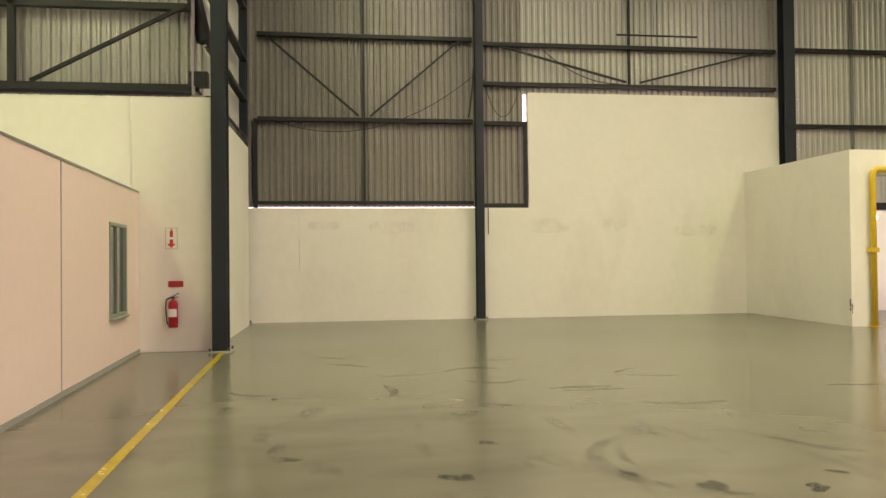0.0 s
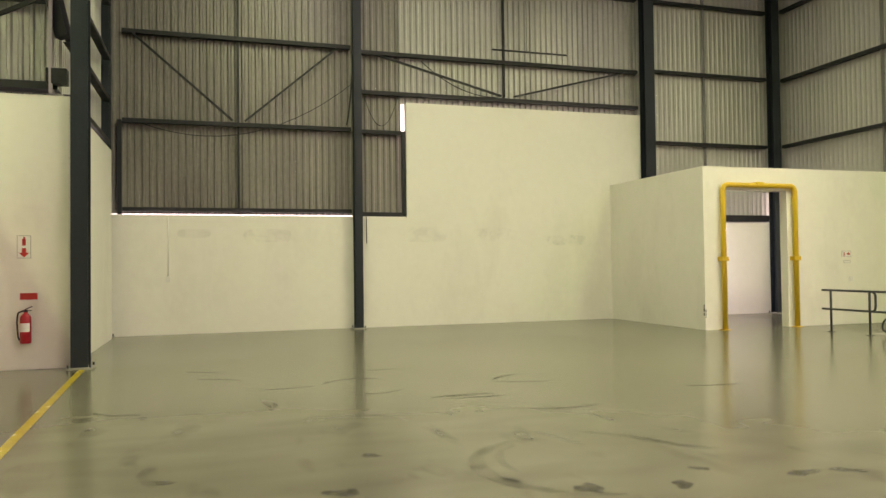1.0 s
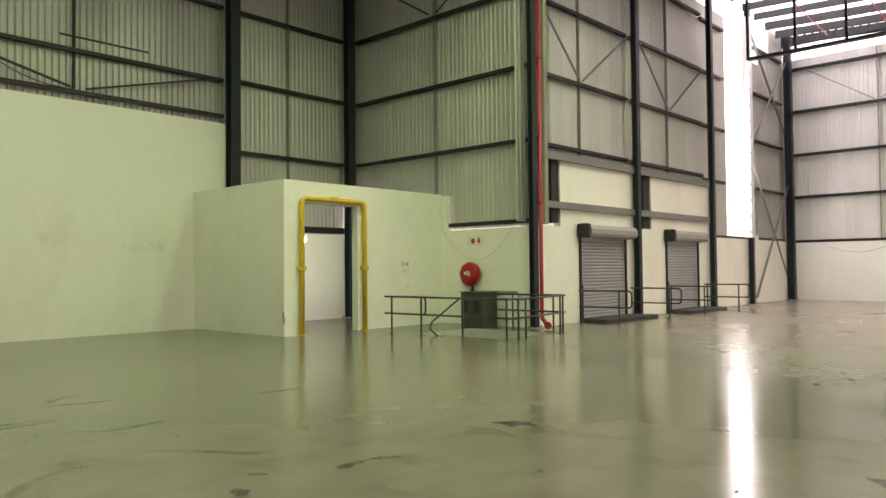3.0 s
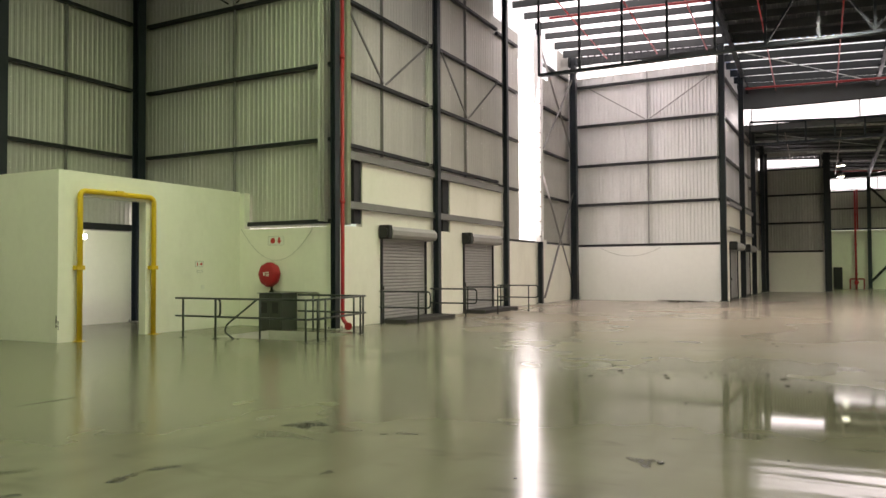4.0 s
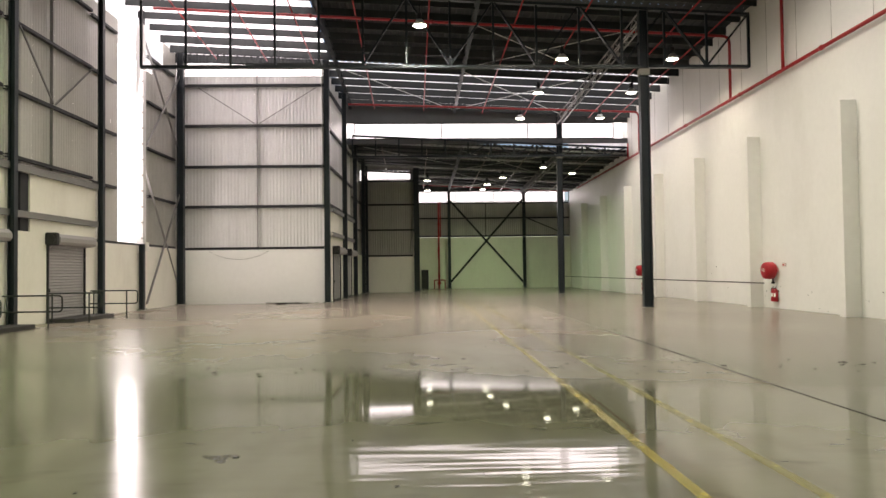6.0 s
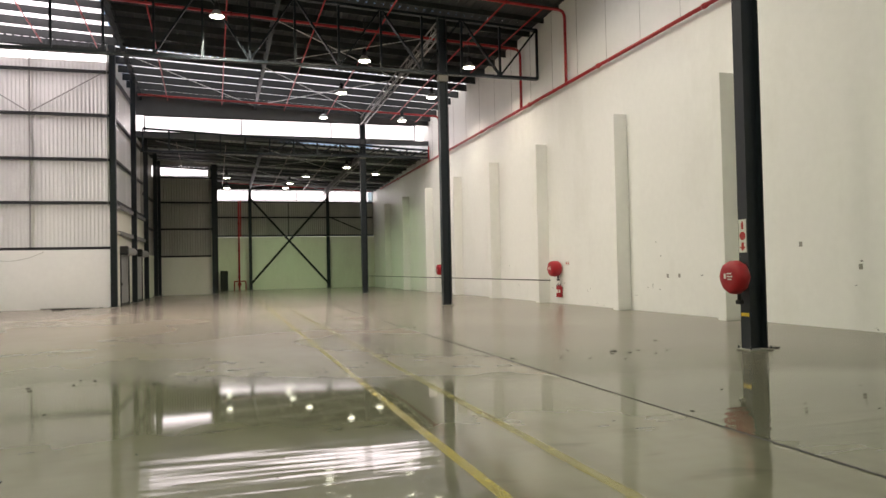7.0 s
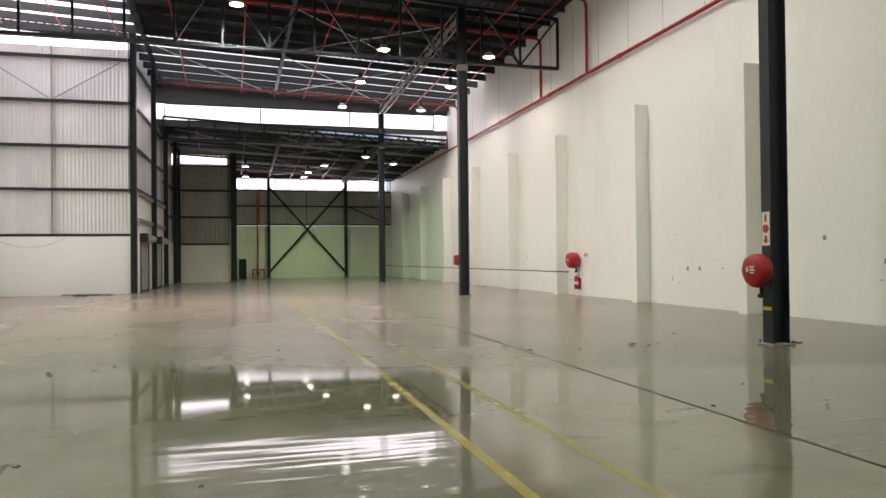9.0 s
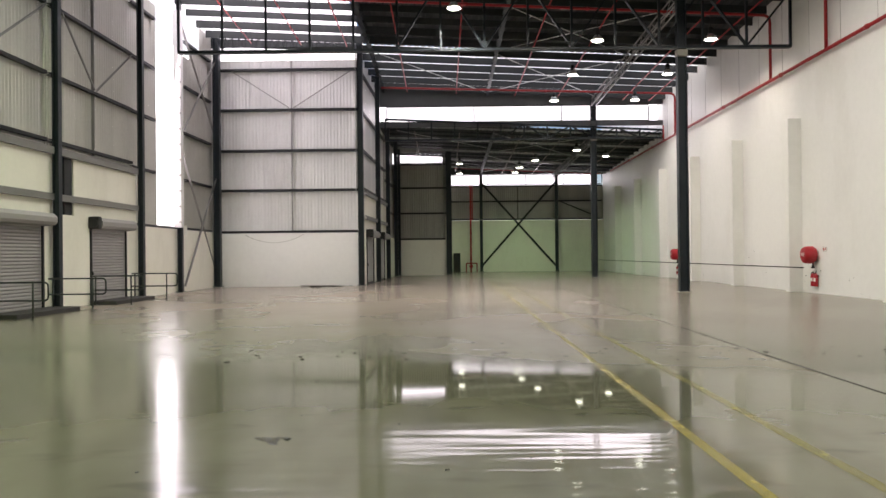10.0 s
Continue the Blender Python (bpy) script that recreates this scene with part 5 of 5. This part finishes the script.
pipe_path(bm, [(XF - 0.32, -2.45, 0.0), (XF - 0.32, -2.45, 0.75), (XF - 0.32, -3.35, 0.75), (XF - 0.32, -3.35, 0.0)], 0.05, 8, 0.08)
tube(bm, (XF - 0.45, -2.85, 0.5), (XF - 0.42, -2.85, 0.5), 0.16, 14)
tube(bm, (XF - 0.42, -2.85, 0.5), (XF - 0.3, -2.85, 0.5), 0.06, 10)
part("valve_manifold", bm, M_RED, vr)
pipe_thing("rainwater_pipe", [(XF - 0.15, -3.0, 4.4), (XF - 0.15, -3.0, 7.4)], 0.05, M_RED, "thin red pipe on the end wall", group="wall pipes")
pipe_thing("wall_conduit", [(27.6, -13.665, 0.95), (XF - 0.1, -13.665, 0.93)], 0.022, M_BLACK, "black conduit running along the white wall", group="wall pipes")

# ---- small wall things ----
root = holder("wall_socket", pose(-0.64, 19.3, 1.37), "white socket box below a conduit on the cream wall", "socket")
bm = bmesh.new()
box(bm, -0.055, 0.055, -0.045, -0.001, -0.07, 0.07, 0.008)
part("box", bm, M_SOCKET, root)
bm = bmesh.new()
tube(bm, (0, -0.014, 0.07), (0, -0.014, 1.52), 0.012, 8)
part("conduit", bm, M_SOCKET, root)
pipe_thing("wall_conduit", [(-3.20, 13.48, 2.95), (-3.20, 13.48, 4.52)], 0.014, M_SOCKET, "thin pale conduit on the cream wall above the partition", group="wall pipes")
pipe_thing("wall_conduit", [(4.32, 19.28, 2.25), (4.32, 19.28, 2.95)], 0.012, M_GIRT, "short dark conduit end beside a stanchion", group="wall pipes")
bm = bmesh.new()
box(bm, 15.78 + 0.2, 15.90 + 0.2, BYF - 0.03, BYF - 0.001, 1.10, 1.22, 0.006)
tagged(part("switch_box", bm, M_SOCKET), "small pale switch box on the box room wall", "switch")
pipe_thing("batten_fitting", [(7.85, 19.0, 7.62), (10.15, 19.0, 7.62)], 0.025, M_GIRT, "dark suspended batten hanging before the sheeting", "batten", group="battens")
for x in (8.9, 9.0):
    bm = bmesh.new()
    tube(bm, (x, 19.0, 7.62), (x, 19.0, 14.35), 0.006, 6)
    part("hanger", bm, M_GIRT, bpy.data.objects["batten_fitting"])


cable(sag((4.0, 19.1, 6.5), (-1.3, 19.15, 5.2), 0.8), 0.010, "thin loose cable sagging across the sheeting")
cable(sag((4.15, 18.9, 6.3), (5.2, 19.2, 6.2), 0.9), 0.010, "thin loose cable looped beside a stanchion")
cable(sag((3.9, 18.88, 6.6), (3.75, 18.9, 5.3), 0.15), 0.02, "bundle of loose cable hanging on a stanchion")
cable(sag((x2_at(15) - 0.02, 14.9, 2.85), (x2_at(12.2) - 0.02, 12.2, 2.85), 0.95), 0.005, "thin pale cable sagging across the cream wall", M_GALV)
cable(sag((5.9, 19.37, 7.25), (8.1, 19.37, 6.38), 0.25), 0.012, "thin loose cable sagging below a girt")
cable(sag((38.275, 9.6, 2.66), (38.235, 6.6, 2.66), 0.42), 0.008, "thin dark cable sagging across the white cross wall", M_GALV)
root = holder("bulkhead_lamp", pose(15.50, 19.29, 2.66), "lit bulkhead lamp on the wall inside the box room", "lamp")
bm = bmesh.new()
box(bm, -0.16, 0.16, -0.05, -0.001, -0.10, 0.10, 0.02)
part("base", bm, M_SOCKET, root)
bm = bmesh.new()
box(bm, -0.13, 0.13, -0.10, -0.051, -0.08, 0.08, 0.025)
part("diffuser", bm, M_LENS, root)
# hidden fill apart from the lamp, added to brighten the room's back wall
d = bpy.data.lights.new("bulkhead_light", "AREA")
d.shape, d.size, d.energy, d.color, d.spread = "DISK", 0.3, 38, (0.97, 0.95, 1.0), radians(95)
new("bulkhead_light", d).matrix_world = look((12.2, 16.6, 2.6), (16.0, 19.3, 0.9))
# rubbed smudges on the cream wall
bm = bmesh.new()
for x, z, w, h in ((-0.03, 2.50, 0.8, 0.22), (1.75, 2.45, 1.2, 0.34), (5.95, 2.48, 1.25, 0.42), (7.95, 2.48, 1.25, 0.36), (10.2, 2.32, 1.3, 0.30)):
    n = 12
    rim = [bm.verts.new((x + w / 2 * math.copysign(abs(math.cos(2 * math.pi * k / n)) ** 0.5, math.cos(2 * math.pi * k / n)), 19.2975,
                         z + h / 2 * math.copysign(abs(math.sin(2 * math.pi * k / n)) ** 0.5, math.sin(2 * math.pi * k / n)))) for k in range(n)]
    bm.faces.new(rim)
tagged(part("wall_smudges", bm, M_SMUDGE), "faint grey rubbed smudges on the cream wall", "smudge", kind="stuff")
# scuffs, plates and chipped spots on the white wall
rnd = random.Random(11)
bm = bmesh.new()
for i in range(60):
    x, z = rnd.uniform(5, 46), abs(rnd.gauss(0.0, 0.9)) + 0.03
    w, h = rnd.uniform(0.015, 0.08), rnd.uniform(0.008, 0.035)
    if i % 7 == 0:
        w, h = 0.02, 0.16
    box(bm, x, x + w, YR + 0.0005, YR + 0.002, z, z + h)
for i in range(26):
    x, z = 7.6 + rnd.gauss(0, 0.28), 5.2 + rnd.gauss(0, 0.55)
    box(bm, x, x + rnd.uniform(0.015, 0.05), YR + 0.0005, YR + 0.002, z, z + rnd.uniform(0.015, 0.05))
tagged(part("wall_chips", bm, M_STAIN), "small dark chips and scuffs on the white wall", "scuff", kind="stuff")
for x, z in ((20.35, 1.16), (19.75, 1.17), (9.25, 2.45), (14.9, 1.95), (13.2, 1.4)):
    bm = bmesh.new()
    box(bm, x - 0.05, x + 0.05, YR + 0.001, YR + 0.012, z - 0.06, z + 0.06, 0.004)
    tagged(part("cover_plate", bm, M_CONC), "small dull cover plate on the white wall", "plate", "cover plates")
bm = bmesh.new()
box(bm, BX0 - 0.002, BX0 - 0.0005, BYF + 0.02, BYF + 0.06, 0.35, 0.62)
box(bm, BX0 + 0.005, BX0 + 0.03, BYF - 0.002, BYF - 0.0005, 0.30, 0.50)
tagged(part("corner_damage", bm, M_STAIN), "dark chipped plaster at the box room corner", "scuff", kind="stuff")

# ---- floor markings, joints and marks ----


def strip(name, p0, p1, w, material, label, category, z=0.003, n=1):
    a, b = Vector((*p0, z)), Vector((*p1, z))
    s = Vector((-(b - a).y, (b - a).x, 0)).normalized() * w / 2
    bm = bmesh.new()
    for i in range(n):
        p, q = a + (b - a) * i / n, a + (b - a) * (i + 1) / n
        bm.faces.new([bm.verts.new(v) for v in (p - s, q - s, q + s, p + s)])
    return tagged(part(name, bm, material), label, category, kind="structure")


strip("floor_line", (-1.61, 13.2), (-1.05, 0.2), 0.10, M_LINE_NEW, "yellow painted line on the floor", "floor line")
strip("floor_line", (-8.0, -2.45), (44, -3.12), 0.10, M_LINE, "worn yellow painted aisle line on the floor", "floor line")
strip("floor_line", (-8.0, -3.32), (40, -3.80), 0.11, M_LINE_OLD, "faded yellow painted aisle line on the floor", "floor line")
strip("floor_joint", (-10.0, -5.16), (34, -5.72), 0.042, M_JOINT, "dark sawn joint in the concrete floor", "floor joint", 0.002)
strip("floor_joint", (12.4, -14.0), (12.0, 9.0), 0.006, M_STAIN, "thin sawn joint in the concrete floor", "floor joint", 0.0015)


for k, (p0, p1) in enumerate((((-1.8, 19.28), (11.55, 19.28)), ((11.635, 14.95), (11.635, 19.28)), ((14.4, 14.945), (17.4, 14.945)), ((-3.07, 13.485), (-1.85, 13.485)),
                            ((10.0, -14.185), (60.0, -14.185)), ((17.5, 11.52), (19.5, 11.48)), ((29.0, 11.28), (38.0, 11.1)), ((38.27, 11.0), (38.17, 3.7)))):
    strip("wall_foot_line", p0, p1, 0.035, M_STAIN, "thin dark line where wall meets floor", "grime line", 0.0025)


def arc_mark(bm, cx, cy, r, a0, a1, w, n=18, squash=1.0, z=0.0016):
    prev = None
    for i in range(n + 1):
        t = i / n
        a = radians(a0 + (a1 - a0) * t)
        ww = w * (0.35 + 0.65 * math.sin(math.pi * t)) / 2
        c, s = math.cos(a), math.sin(a)
        cur = [bm.verts.new((cx + (r + k * ww) * c, cy + (r + k * ww) * s * squash, z)) for k in (-1, 1)]
        if prev:
            bm.faces.new((prev[0], prev[1], cur[1], cur[0]))
        prev = cur


bm = bmesh.new()
for cx, cy, r, a0, a1, w in ((3.35, 5.40, 0.88, 95, 262, 0.15), (3.40, 5.50, 0.70, 120, 200, 0.08), (3.4, 5.45, 1.0, 20, 70, 0.12), (3.45, 3.4, 5.3, 86, 95, 0.16), (3.5, 12.6, 4.1, 264, 276, 0.12),
                             (4.3, 8.6, 1.1, 235, 290, 0.14), (2.35, 10.1, 0.45, 40, 170, 0.14), (2.45, 9.6, 0.4, 190, 330, 0.12), (0.9, 6.2, 0.95, 165, 205, 0.16),
                             (-0.1, 8.8, 1.2, -15, 25, 0.14), (0.2, 10.6, 0.7, 30, 90, 0.14), (-0.4, 9.3, 0.5, 200, 290, 0.10), (1.2, 12.0, 2.0, 262, 285, 0.12),
                             (5.2, 11.5, 2.2, 240, 262, 0.12), (7.0, 10.2, 2.0, 250, 275, 0.10), (5.3, 6.4, 1.2, 200, 240, 0.14), (6.0, 7.0, 2.6, 190, 205, 0.10),
                             (1.9, 7.4, 0.5, 10, 80, 0.12), (4.9, 9.3, 0.8, 100, 150, 0.10), (0.6, 12.8, 0.8, 220, 280, 0.10), (3.0, 12.2, 0.9, 230, 290, 0.10)):
    arc_mark(bm, cx, cy, r, a0, a1, w)
tagged(part("tyre_marks", bm, M_TYRE), "dark curved forklift tyre marks on the concrete floor", "tyre mark", kind="stuff")
bm = bmesh.new()
rnd = random.Random(5)


def blot(cx, cy, r, stretch=1.6, z=0.0022):
    n = 22
    ph = rnd.uniform(0, 3.14)
    q1, q2, q3 = (rnd.uniform(0, 6.28) for _ in range(3))
    vs = []
    for k in range(n):
        a = 2 * math.pi * k / n
        rr = r * (0.85 + 0.22 * math.sin(2 * a + q1) + 0.14 * math.sin(3 * a + q2) + 0.10 * math.sin(5 * a + q3))
        dx, dy = rr * math.cos(a) * stretch, rr * math.sin(a)
        vs.append(bm.verts.new((cx + dx * math.cos(ph) - dy * math.sin(ph), cy + dx * math.sin(ph) + dy * math.cos(ph), z)))
    bm.faces.new(vs)


for cx, cy, r in ((3.04, 4.72, 0.10), (1.33, 5.21, 0.10), (1.73, 6.17, 0.07), (-0.29, 8.57, 0.05), (4.76, 4.54, 0.09), (5.13, 4.49, 0.08), (7.02, 4.47, 0.14),
                  (7.0, 1.02, 0.10), (7.08, 0.92, 0.06), (3.72, 4.58, 0.08), (3.67, 4.12, 0.07), (6.93, 4.45, 0.08), (0.1, 5.9, 0.06), (2.6, 5.1, 0.05), (4.1, 4.9, 0.05), (5.6, 3.2, 0.05)):
    blot(cx, cy, r)
tagged(part("floor_stains", bm, M_STAIN), "small dark stains and dropped patches on the floor", "stain", kind="stuff")
bm = bmesh.new()
for i in range(150):
    x, y = 12.15 + rnd.gauss(0, 0.45), rnd.uniform(-8.5, 3.0)
    if i % 3 == 0:
        x, y = rnd.uniform(6, 20), rnd.uniform(-9.5, 2.0)
    s = rnd.choice((0.010, 0.014, 0.02, 0.03))
    box(bm, x, x + s * rnd.uniform(1, 2.4), y, y + s * rnd.uniform(1, 2.4), 0.0, s * 0.4)
tagged(part("floor_debris", bm, M_STAIN), "loose dark crumbs of debris scattered on the floor", "debris", kind="stuff")
bm = bmesh.new()
for i in range(40):
    x, y, s = 37.9 + rnd.gauss(0, 0.15), 5.2 + rnd.gauss(0, 0.5), rnd.uniform(0.02, 0.07)
    box(bm, x, x + s * 2, y, y + s * 3, 0.0, s * 0.6)
for x, y, d, turn in ((37.7, 5.6, 1.1, 12), (37.5, 4.9, 0.7, -20), (37.8, 6.3, 0.8, 6), (36.4, 5.7, 0.5, 4)):
    c, k = math.cos(radians(turn + 90)) * d / 2, math.sin(radians(turn + 90)) * d / 2
    bar(bm, (x - c, y - k, 0.03), (x + c, y + k, 0.05), 0.05, 0.05)
tagged(part("debris_heap", bm, M_STAIN), "low dark heap of debris at the foot of the cross wall", "debris", kind="stuff")
